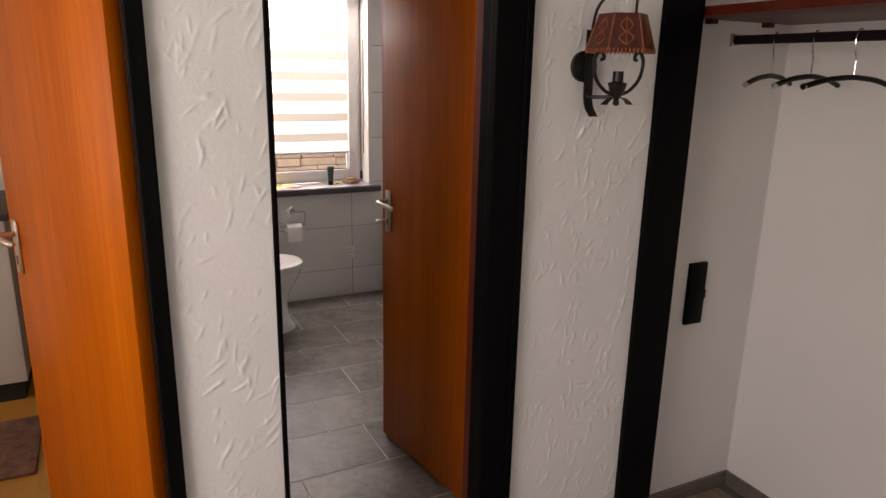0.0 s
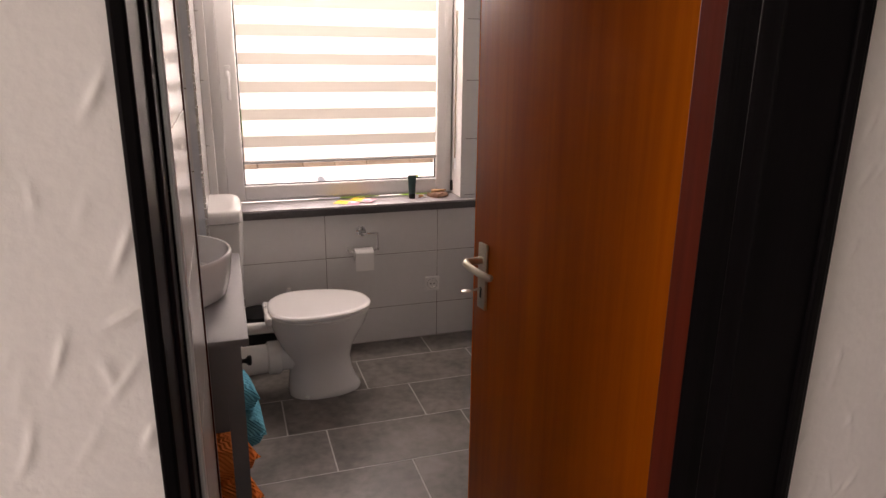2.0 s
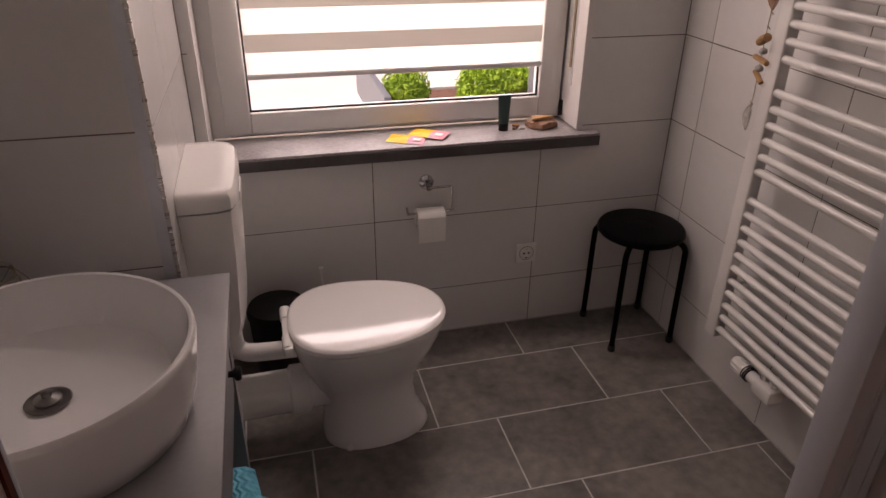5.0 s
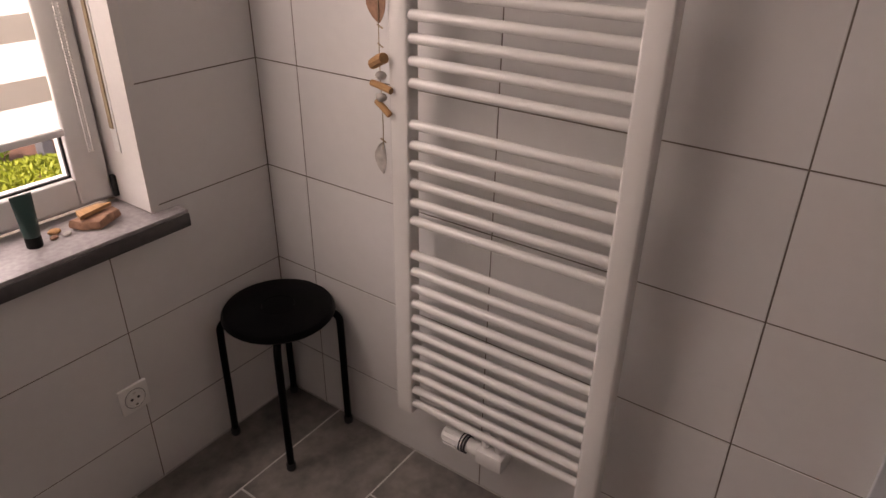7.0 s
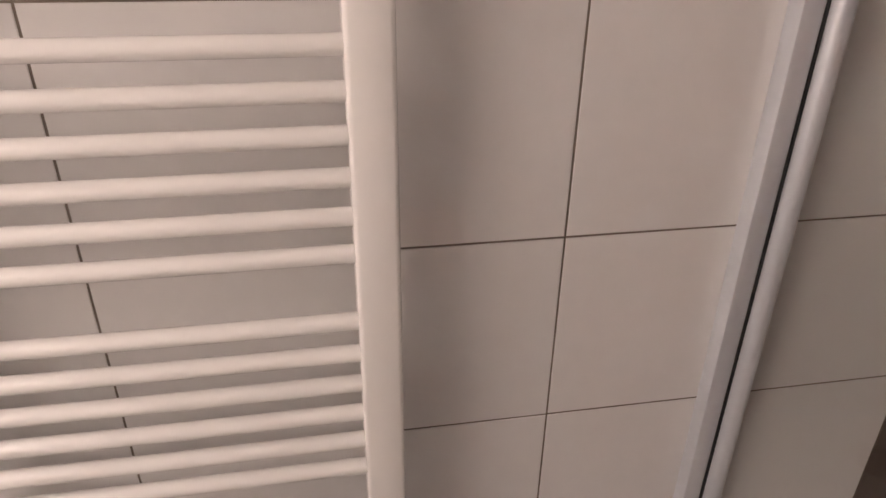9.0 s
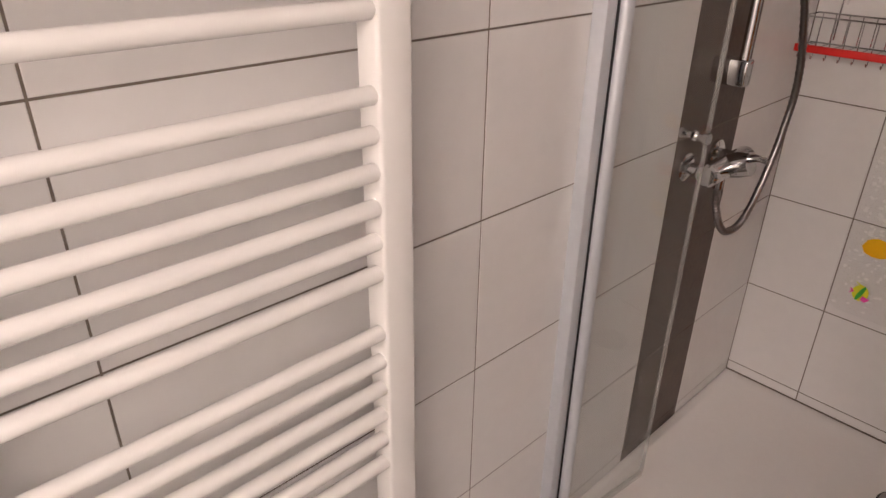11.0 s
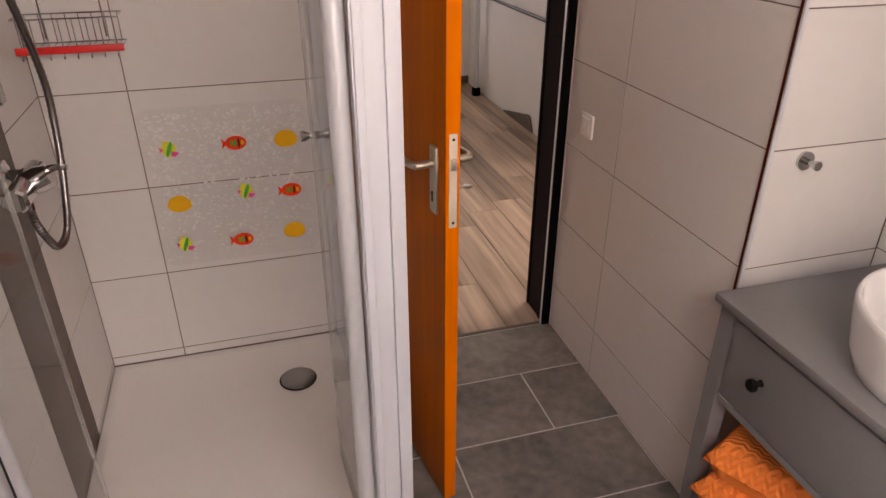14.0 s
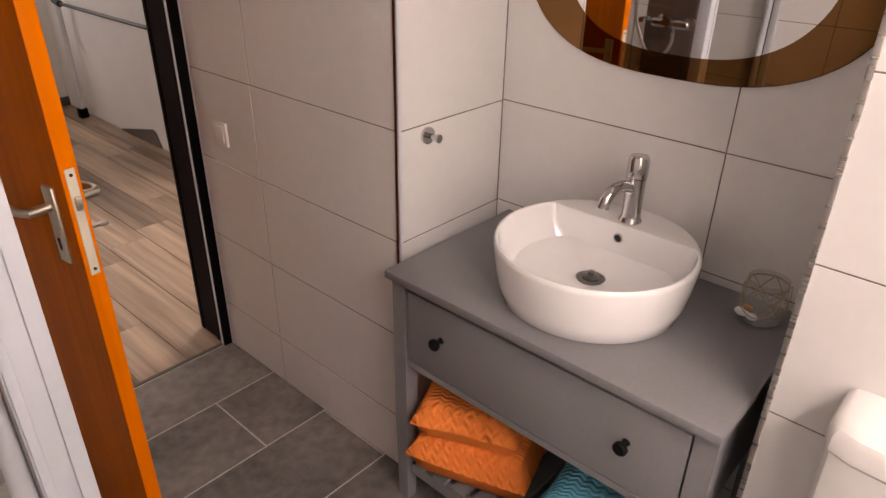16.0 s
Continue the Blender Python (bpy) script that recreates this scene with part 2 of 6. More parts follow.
M_SHELL = material("grey_shell", (0.42, 0.39, 0.36), 0.7, vary=0.3, scale=50)
M_STRING = material("jute_string", (0.34, 0.26, 0.17), 0.9, vary=0.2, scale=200)
M_LEAFWOOD = material("brown_wood_leaf", (0.3, 0.165, 0.105), 0.8, vary=0.3, scale=60)
M_IRON = material("black_wrought_iron", (0.012, 0.012, 0.013), 0.35, 0.4, vary=0.3, bump=0.3, bump_scale=60)
M_SHADE = material("dark_red_leather_shade", (0.1, 0.02, 0.01), 0.32, dark=(0.03, 0.007, 0.005), scale=30, fine=120, bump=0.2)
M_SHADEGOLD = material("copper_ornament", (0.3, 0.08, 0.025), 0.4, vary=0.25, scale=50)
M_RED = material("red_plastic", (0.75, 0.025, 0.02), 0.35, vary=0.05)
M_FISHRED = material("red_fish_print", (0.92, 0.055, 0.012), 0.4, vary=0.06, spec=0.12)
M_FISHGREEN = material("green_fish_print", (0.05, 0.42, 0.06), 0.4, vary=0.06, spec=0.12)
M_FISHPINK = material("magenta_fish_print", (0.85, 0.1, 0.42), 0.4, vary=0.06, spec=0.12)
M_FISHYEL = material("amber_shell_print", (0.88, 0.47, 0.02), 0.4, vary=0.06, spec=0.12)
M_FISHLIME = material("lime_fish_print", (0.75, 0.75, 0.06), 0.4, vary=0.06, spec=0.12)
M_FISHBLK = material("black_fish_print", (0.03, 0.02, 0.02), 0.4, vary=0.06, spec=0.12)
M_CONCRETE = material("pale_patio_slab", (0.78, 0.75, 0.71), 0.85, vary=0.1, scale=2, fine=40, bump=0.2)
M_SOIL = material("red_brown_mulch", (0.2, 0.1, 0.07), 0.95, vary=0.5, scale=18, fine=90, bump=0.8, bump_scale=40)
M_BUSH = material("bright_green_leaf", (0.42, 0.62, 0.05), 0.6, dark=(0.2, 0.38, 0.025), scale=14, fine=60)
M_GROUNDCOVER = material("yellow_green_leaf", (0.5, 0.52, 0.05), 0.6, dark=(0.24, 0.33, 0.03), scale=14, fine=60)
M_LAWN = material("lawn_green", (0.12, 0.24, 0.03), 0.9, dark=(0.06, 0.13, 0.02), scale=5, fine=60)
M_TANSTONE = material("tan_garden_stone", (0.42, 0.31, 0.22), 0.85, dark=(0.27, 0.2, 0.14), scale=8, fine=60, bump=0.4, per_object=0.15)
M_GARDENGREY = material("grey_garden_post", (0.2, 0.21, 0.23), 0.6, vary=0.1)
M_FLOWER = material("pink_flower", (0.8, 0.2, 0.5), 0.7, vary=0.2, scale=40)
M_RENDER = material("white_house_render", (0.75, 0.74, 0.72), 0.9, vary=0.05)
M_HONEY = wood("honey_floorboard", (0.55, 0.27, 0.05), (0.4, 0.17, 0.03), 0.35, 1, grain=8)


# ---- mesh helpers ----
def box(bm, lo, hi, bev=0.0, seg=2):
    """An axis-aligned block, its edges rounded by bev."""
    r = bmesh.ops.create_cube(bm, size=1)
    vs = r["verts"]
    for v in vs:
        v.co = Vector([lo[i] + (v.co[i] + 0.5) * (hi[i] - lo[i]) for i in range(3)])
    if bev:
        es = list({e for v in vs for e in v.link_edges})
        bmesh.ops.bevel(bm, geom=es, offset=bev, segments=seg, affect="EDGES", profile=0.5)
    return bm


def ring(bm, pts):
    return [bm.verts.new(p) for p in pts]


def skin(bm, rings, closed=True, cap=(True, True)):
    """Joins rings of equal length into a tube-like surface."""
    n = len(rings[0])
    for a, b in zip(rings, rings[1:]):
        for i in range(n if closed else n - 1):
            j = (i + 1) % n
            try:
                bm.faces.new((a[i], a[j], b[j], b[i]))
            except ValueError:
                pass
    if cap[0]:
        bm.faces.new(list(reversed(rings[0])))
    if cap[1]:
        bm.faces.new(rings[-1])
    return bm


def lathe(bm, profile, center=(0, 0, 0), n=32, cap=(True, True), sx=1.0, sy=1.0):
    """Turns (radius, height) pairs about a vertical axis."""
    cx, cy, cz = center
    rs = [ring(bm, [(cx + r * sx * math.cos(2 * math.pi * i / n), cy + r * sy * math.sin(2 * math.pi * i / n), cz + h)
                    for i in range(n)]) for r, h in profile]
    return skin(bm, rs, True, cap)


def tube(bm, pts, r, n=10, cap=(True, True)):
    """A round rod through the points; r is one radius or one for each point."""
    pts = [Vector(p) for p in pts]
    rr = r if isinstance(r, (list, tuple)) else [r] * len(pts)
    up = Vector((0, 0, 1))
    rs, side = [], None
    for i, p in enumerate(pts):
        d = (pts[min(i + 1, len(pts) - 1)] - pts[max(i - 1, 0)]).normalized()
        if side is None:
            side = d.cross(up if abs(d.z) < 0.95 else Vector((1, 0, 0))).normalized()
        else:
            side = (side - d * side.dot(d)).normalized()
        oth = d.cross(side)
        rs.append(ring(bm, [p + (side * math.cos(2 * math.pi * k / n) + oth * math.sin(2 * math.pi * k / n)) * rr[i]
                            for k in range(n)]))
    return skin(bm, rs, True, cap)


def smooth_path(pts, steps=6):
    """Catmull-Rom points through pts."""
    p = [Vector(q) for q in pts]
    p = [2 * p[0] - p[1]] + p + [2 * p[-1] - p[-2]]
    out = []
    for i in range(1, len(p) - 2):
        for k in range(steps):
            t = k / steps
            out.append(0.5 * ((2 * p[i]) + (p[i + 1] - p[i - 1]) * t + (2 * p[i - 1] - 5 * p[i] + 4 * p[i + 1] - p[i + 2]) * t * t
                              + (3 * p[i] - p[i - 1] - 3 * p[i + 1] + p[i + 2]) * t ** 3))
    out.append(p[-2])
    return out


def flat(bm, pts, depth):
    """A plate with the outline pts (3D, in one plane), made thick along the vector depth."""
    a = ring(bm, pts)
    b = ring(bm, [Vector(p) + Vector(depth) for p in pts])
    return skin(bm, [a, b])


def finish(bm, name, mat, smooth=False):
    bmesh.ops.recalc_face_normals(bm, faces=bm.faces)
    me = bpy.data.meshes.new(name)
    bm.to_mesh(me)
    bm.free()
    me.materials.append(mat)
    if smooth:
        me.shade_smooth()
        me.set_sharp_from_angle(angle=radians(38))
    return me


def part(name, bm, mat, parent=None, label="", smooth=True):
    ob = new(name, finish(bm, name, mat, smooth))
    if parent is not None:
        ob.parent = parent
    if label:
        ob["label"] = label
    return ob


def thing(name, label, category, group="", kind="", at=(0, 0, 0)):
    ob = new(name)
    ob.location = at
    ob.empty_display_size = 0.05
    return tagged(ob, label, category, group, kind)


def B():
    return bmesh.new()


def block(name, lo, hi, mat, label, category, bev=0.0, kind="structure"):
    ob = part(name, box(B(), lo, hi, bev), mat, None, "", False)
    return tagged(ob, label, category, "", kind)


# ---- large structure ----
H_CEIL = 2.46
X_WEST, X_NICHE, Y_SOUTH, Y_HALL = -1.66, -2.066, -2.612, -2.835
NICHE_S, NICHE_N = -1.667, -0.735
DOOR_L, DOOR_R = -1.679, -0.994
HINGE_X, CLOSET_X, CLOSET_Y = -0.868, 0.10, -2.77
WIN_L, WIN_R, WIN_B, WIN_T = -1.625, -0.375, 0.785, 2.12
G = 0.001  # depth of tile from its bed

wall_north = tagged(new("wall_north", finish(box(B(), (-2.2, G, 0), (0.0, 0.30, WIN_B - 0.03)), "wall_north", M_GROUT)),
                    "white tiled bathroom wall below and round the window", "wall", "", "structure")
for nm, lo, hi in (("wall_north_west_pier", (-2.2, G, WIN_B - 0.03), (WIN_L, 0.30, H_CEIL)),
                   ("wall_north_east_pier", (WIN_R, G, WIN_B - 0.03), (0.0, 0.30, H_CEIL)),
                   ("wall_north_lintel", (WIN_L, G, WIN_T), (WIN_R, 0.30, H_CEIL))):
    p = part(nm, box(B(), lo, hi), M_GROUT, wall_north, "", False)
wall_east = tagged(part("wall_east", box(B(), (G, -2.74, 0), (0.2, 0.30, H_CEIL)), M_GROUT, None, "", False),
                   "long white tiled wall behind the towel radiator", "wall", "", "structure")
block("wall_hall_east", (CLOSET_X, -6.8, 0), (CLOSET_X + 0.2, -2.742, H_CEIL), M_SMOOTH, "smooth off-white side wall of the coat closet", "wall")
wall_south = tagged(part("wall_south", box(B(), (HINGE_X + 0.022, -2.745, 0), (0.0, Y_SOUTH - G, H_CEIL)), M_GROUT, None, "", False),
                    "white tiled wall behind the shower", "wall", "", "structure")
part("wall_south_lintel", box(B(), (-1.90, Y_HALL + 0.012, 2.05), (HINGE_X + 0.022, Y_SOUTH - G, H_CEIL)), M_SMOOTH, wall_south, "", False)
wall_west = tagged(part("wall_west", box(B(), (-1.905, Y_HALL + 0.012, 0), (X_WEST - G, -1.82, H_CEIL)), M_GROUT, None, "", False),
                   "white tiled wall with the washstand recess", "wall", "", "structure")
part("niche_pier", box(B(), (-2.15, -1.82, 0), (X_WEST - G, NICHE_S - G, H_CEIL)), M_GROUT, wall_west, "", False)
part("niche_back", box(B(), (-2.15, NICHE_S - G, 0), (X_NICHE - G, NICHE_N + G, H_CEIL)), M_GROUT, wall_west, "", False)
part("toilet_pier", box(B(), (-2.15, NICHE_N + G, 0), (X_WEST - G, G, H_CEIL)), M_GROUT, wall_west, "", False)
block("ceiling", (-6.0, -7.0, H_CEIL), (0.4, 0.30, H_CEIL + 0.15), M_CEIL, "plain white ceiling", "ceiling")
floor = tagged(part("floor", box(B(), (-2.1, -2.668, -0.12), (0.1, 0.2, -0.0010)), M_FGROUT, None, "", False),
               "dark grey stone-look tile floor with pale joints", "floor", "", "structure")
hall_floor = tagged(part("hall_floor", box(B(), (-3.4, -7.0, -0.12), (0.2, -2.668, -0.010)), M_SKIRT, None, "", False),
                    "grey-brown weathered plank laminate floor", "floor", "", "structure")
kitchen_floor = block("kitchen_floor", (-6.0, -2.80, -0.12), (-2.15, 0.3, 0.0), M_HONEY, "honey-coloured floor of the next room", "floor")

# hall and next room, closed round
# the gap in this end wall is invented to hold the hall fill lamp
wall_hall_south = block("wall_hall_south", (-6.0, -7.0, 0), (0.2, -6.6, 0.9), M_PLASTER, "white rough-plastered hall end wall with an added unseen lamp opening", "wall")
for lo, hi in (((-6.0, -7.0, 0.9), (-2.3, -6.6, 2.1)), ((-1.1, -7.0, 0.9), (0.2, -6.6, 2.1)), ((-6.0, -7.0, 2.1), (0.2, -6.6, H_CEIL))):
    part("wall_part", box(B(), lo, hi), M_PLASTER, wall_hall_south, "", False)
# unseen side wall, opened only where the west fill lamp stands
wall_hall_west = block("wall_hall_west", (-3.6, -6.6, 0), (-3.4, -2.79, 0.9), M_PLASTER, "white rough-plastered hall side wall with an unseen opening for a fill lamp", "wall")
for lo, hi in (((-3.6, -6.6, 0.9), (-3.4, -4.42, 2.1)), ((-3.6, -3.28, 0.9), (-3.4, -2.79, 2.1)), ((-3.6, -6.6, 2.1), (-3.4, -2.79, H_CEIL))):
    part("wall_part", box(B(), lo, hi), M_PLASTER, wall_hall_west, "", False)
block("wall_kitchen_west", (-6.0, -2.79, 0), (-5.6, 0.3, H_CEIL), M_PLASTER, "white wall of the next room", "wall")
block("wall_kitchen_north", (-5.6, 0.0, 0), (-2.2, 0.3, H_CEIL), M_PLASTER, "white wall of the next room", "wall")
block("wall_hall_north_far", (-6.0, Y_HALL + 0.012, 0), (-2.86, -2.60, H_CEIL), M_PLASTER, "white rough-plastered hall wall", "wall")
block("wall_hall_north_head", (-2.86, Y_HALL + 0.012, 2.05), (-2.15, -2.60, H_CEIL), M_PLASTER, "white wall over the door", "wall")


def trowel_wall(name, x0, x1, z0, z1, y, label, seed):
    """Hall plaster with raised trowel ridges, facing south."""
    step = 0.0026
    nx, nz = int((x1 - x0) / step) + 1, int((z1 - z0) / step) + 1
    xs, zs = np.linspace(x0, x1, nx), np.linspace(z0, z1, nz)
    X, Z = np.meshgrid(xs, zs)
    rng = np.random.default_rng(seed)
    Hh = np.zeros_like(X)
    for _ in range(int((x1 - x0) * (z1 - z0) * 390)):
        cx, cz = rng.uniform(x0, x1), rng.uniform(z0, z1)
        a, bend = rng.normal(1.1, 0.36), rng.uniform(-6, 6)
        ln, w, h = rng.uniform(0.007, 0.026), rng.uniform(0.0016, 0.0034), rng.uniform(0.0008, 0.0027)
        i0, i1 = np.searchsorted(zs, (cz - 0.07, cz + 0.07))
        j0, j1 = np.searchsorted(xs, (cx - 0.07, cx + 0.07))
        dx, dz = X[i0:i1, j0:j1] - cx, Z[i0:i1, j0:j1] - cz
        u = dx * math.cos(a) + dz * math.sin(a)
        v = -dx * math.sin(a) + dz * math.cos(a) + bend * u * u
        Hh[i0:i1, j0:j1] += h * np.exp(-(u / ln) ** 2 - (v / (w * np.where(v > 0, 1.0, 1.9))) ** 2)
    for _ in range(30):
        k, ph = rng.uniform(6, 28, 2), rng.uniform(0, 6.3)
        Hh += 0.00009 * np.sin(X * k[0] + Z * k[1] + ph)
    P = np.stack([X, y - Hh, Z], -1).reshape(-1, 3)
    idx = np.arange(nx * nz).reshape(nz, nx)
    F = np.stack([idx[:-1, :-1], idx[:-1, 1:], idx[1:, 1:], idx[1:, :-1]], -1).reshape(-1, 4)
    me = bpy.data.meshes.new(name)
    me.from_pydata(P.tolist(), [], F.tolist())
    me.materials.append(M_PLASTER)
    me.shade_smooth()
    return tagged(new(name, me), label, "wall", "", "structure")


trowel_wall("wall_hall_between_doors", -1.886, -1.646, 0.3, 2.05, Y_HALL, "white hall plaster with raised trowel marks between two doors", 3)
trowel_wall("wall_hall_lamp", -0.97, -0.525, 0.0, 2.2, Y_HALL, "white hall plaster with raised trowel marks behind the wall lamp", 5)
block("wall_hall_between_doors_base", (-1.886, Y_HALL, 0), (-1.646, Y_HALL + 0.012, 0.3), M_PLASTER, "white hall plaster low between two doors", "wall")
block("wall_hall_lamp_core", (-0.968, Y_HALL + 0.004, 0), (-0.40, -2.747, H_CEIL), M_PLASTER, "white hall wall between door and closet", "wall")
block("wall_closet_back", (-0.40, CLOSET_Y, 0), (CLOSET_X, -2.747, H_CEIL), M_SMOOTH, "smooth off-white back wall of the coat closet", "wall")


# ---- bathroom door frame and leaf ----
def frame_piece(name, lo, hi, mat, parent, bev=0.003):
    return part(name, box(B(), lo, hi, bev), mat, parent, "", False)


door_1 = thing("door_1", "glossy orange-brown veneered bathroom door standing open, in a black frame", "door", kind="structure")
frame_piece("casing", (DOOR_L + 0.033, Y_HALL - 0.006, 0), (DOOR_L + 0.046, Y_HALL + 0.016, 2.05), M_BLACK, door_1)
frame_piece("jamb", (DOOR_L - 0.004, Y_HALL + 0.016, 0), (DOOR_L + 0.043, -2.72, 2.05), M_DARKGREY, door_1)
frame_piece("jamb", (DOOR_L, -2.72, 0), (DOOR_L + 0.048, -2.672, 2.05), M_DARKGREY, door_1)
frame_piece("seal", (DOOR_L + 0.040, -2.672, 0), (DOOR_L + 0.056, -2.660, 2.05), M_ALU, door_1)
frame_piece("casing", (DOOR_L - 0.004, -2.672, 0), (DOOR_L + 0.053, -2.650, 2.05), M_BLACK, door_1)
frame_piece("casing", (DOOR_R - 0.082, Y_HALL - 0.018, 0), (DOOR_R + 0.028, Y_HALL + 0.014, 2.06), M_BLACK, door_1)
frame_piece("casing_bead", (DOOR_R + 0.004, Y_HALL - 0.024, 0), (DOOR_R + 0.018, Y_HALL - 0.016, 2.06), M_BLACK, door_1)
frame_piece("jamb", (DOOR_R - 0.075, Y_HALL + 0.014, 0), (DOOR_R + 0.004, -2.765, 2.05), M_BLACK, door_1)
frame_piece("door_stop", (DOOR_R - 0.058, -2.765, 0), (HINGE_X + 0.012, -2.70, 2.05), M_FRAMERED, door_1)
frame_piece("head", (DOOR_L - 0.012, Y_HALL - 0.018, 2.05), (DOOR_R + 0.028, Y_HALL + 0.05, 2.13), M_BLACK, door_1)


def lever(parent, side, x, y, z):
    """Lever handle on a long plate, on the face towards side * x of the leaf's own frame."""
    s = side
    pl = part("lock_plate", box(B(), (min(x, x + s * 0.009), y - 0.019, z - 0.125), (max(x, x + s * 0.009), y + 0.019, z + 0.042), 0.0035), M_NICKEL, parent, "worn brass-nickel lock plate")
    bm = tube(B(), [(x + s * 0.006, y, z), (x + s * 0.054, y, z)], 0.0095, 12)
    part("handle_neck", bm, M_NICKEL, pl)
    pts = smooth_path([(x + s * 0.046, y + 0.002, z), (x + s * 0.058, y - 0.014, z), (x + s * 0.059, y - 0.055, z - 0.003), (x + s * 0.055, y - 0.095, z - 0.006), (x + s * 0.046, y - 0.112, z - 0.008)], 4)
    part("handle", tube(B(), pts, [0.0095] + [0.0088] * (len(pts) - 2) + [0.0075], 10), M_NICKEL, pl, "satin lever handle")
    bm = box(B(), (min(x + s * 0.0085, x + s * 0.0105), y - 0.003, z - 0.095), (max(x + s * 0.0085, x + s * 0.0105), y + 0.003, z - 0.075))
    bmesh.ops.create_cone(bm, cap_ends=True, segments=12, radius1=0.0045, radius2=0.0045, depth=0.003,
                          matrix=Matrix.Translation((x + s * 0.0095, y, z - 0.073)) @ Matrix.Rotation(radians(90), 4, "Y"))
    part("keyhole", bm, M_RUBBER, pl, "", False)
    return pl


def door_leaf(parent, hinge, tip, width, key):
    """A leaf in its own frame: y runs from the hinge to the free edge, x through its thickness."""
    d = Vector(tip) - Vector(hinge)
    ang = math.degrees(math.atan2(d.y, d.x)) - 90
    leaf = part("leaf", box(B(), (-0.018, 0.0, 0.012), (0.018, width - 0.0035, 2.03), 0.003), M_DOOR, parent)
    leaf.matrix_basis = pose(hinge[0], hinge[1], 0, 0, 0, ang)
    part("leaf_edge", box(B(), (-0.0175, width - 0.0033, 0.013), (0.0175, width, 2.029), 0.001), M_DOOREDGE, leaf, "bright orange edge strip")
    part("lock_strip", box(B(), (-0.010, width, 0.912), (0.010, width + 0.0025, 1.142), 0.002), M_LOCKSTRIP, leaf, "cream lock strip in the door edge")
    part("latch", box(B(), (-0.006, width + 0.0025, 1.057), (0.006, width + 0.010, 1.085), 0.002), M_NICKEL, leaf)
    for dz in (0.925, 1.129):
        bm = B()
        bmesh.ops.create_cone(bm, cap_ends=True, segments=10, radius1=0.0035, radius2=0.0035, depth=0.002,
                              matrix=Matrix.Translation((0, width + 0.003, dz)) @ Matrix.Rotation(radians(90), 4, "X"))
        part("screw", bm, M_RUBBER, leaf)
    lever(leaf, 1, 0.018, width - 0.055, 1.058)
    lever(leaf, -1, -0.018, width - 0.055, 1.058)
    if key:
        bm = tube(B(), [(-0.028, width - 0.055, 0.985), (-0.058, width - 0.055, 0.985)], 0.003, 8)
        lathe(bm, [(0.011, -0.0015), (0.013, 0), (0.011, 0.0015)], (-0.066, width - 0.055, 0.985), 14)
        part("key", bm, M_STEEL, leaf, "small steel key")
    return leaf


door_leaf(door_1, (HINGE_X, -2.675), (-0.986, -1.873), 0.81, True)

door_2 = thing("door_2", "orange-brown veneered door of the next room, standing ajar in a black frame", "door", kind="structure")
frame_piece("casing", (-1.918, Y_HALL - 0.02, 0), (-1.882, Y_HALL + 0.016, 2.05), M_BLACK, door_2)
frame_piece("jamb", (-1.92, Y_HALL + 0.016, 0), (-1.906, -2.70, 2.05), M_BLACK, door_2)
frame_piece("casing", (-2.90, Y_HALL - 0.02, 0), (-2.84, Y_HALL + 0.016, 2.05), M_BLACK, door_2)
frame_piece("head", (-2.90, Y_HALL - 0.02, 2.05), (-1.882, Y_HALL + 0.05, 2.13), M_BLACK, door_2)
door_leaf(door_2, (-1.935, -2.70), (-2.25, -1.96), 0.80, False)

# threshold between tiles and planks
tagged(part("threshold", box(B(), (DOOR_L + 0.05, -2.680, -0.004), (HINGE_X, -2.664, 0.003), 0.0015), M_SKIRT, None, "", False),
       "thin brown floor trim strip in the doorway", "trim", "", "structure")


# ---- window ----
window_1 = thing("window_1", "white plastic window with a striped day-and-night roller blind", "window", kind="structure")


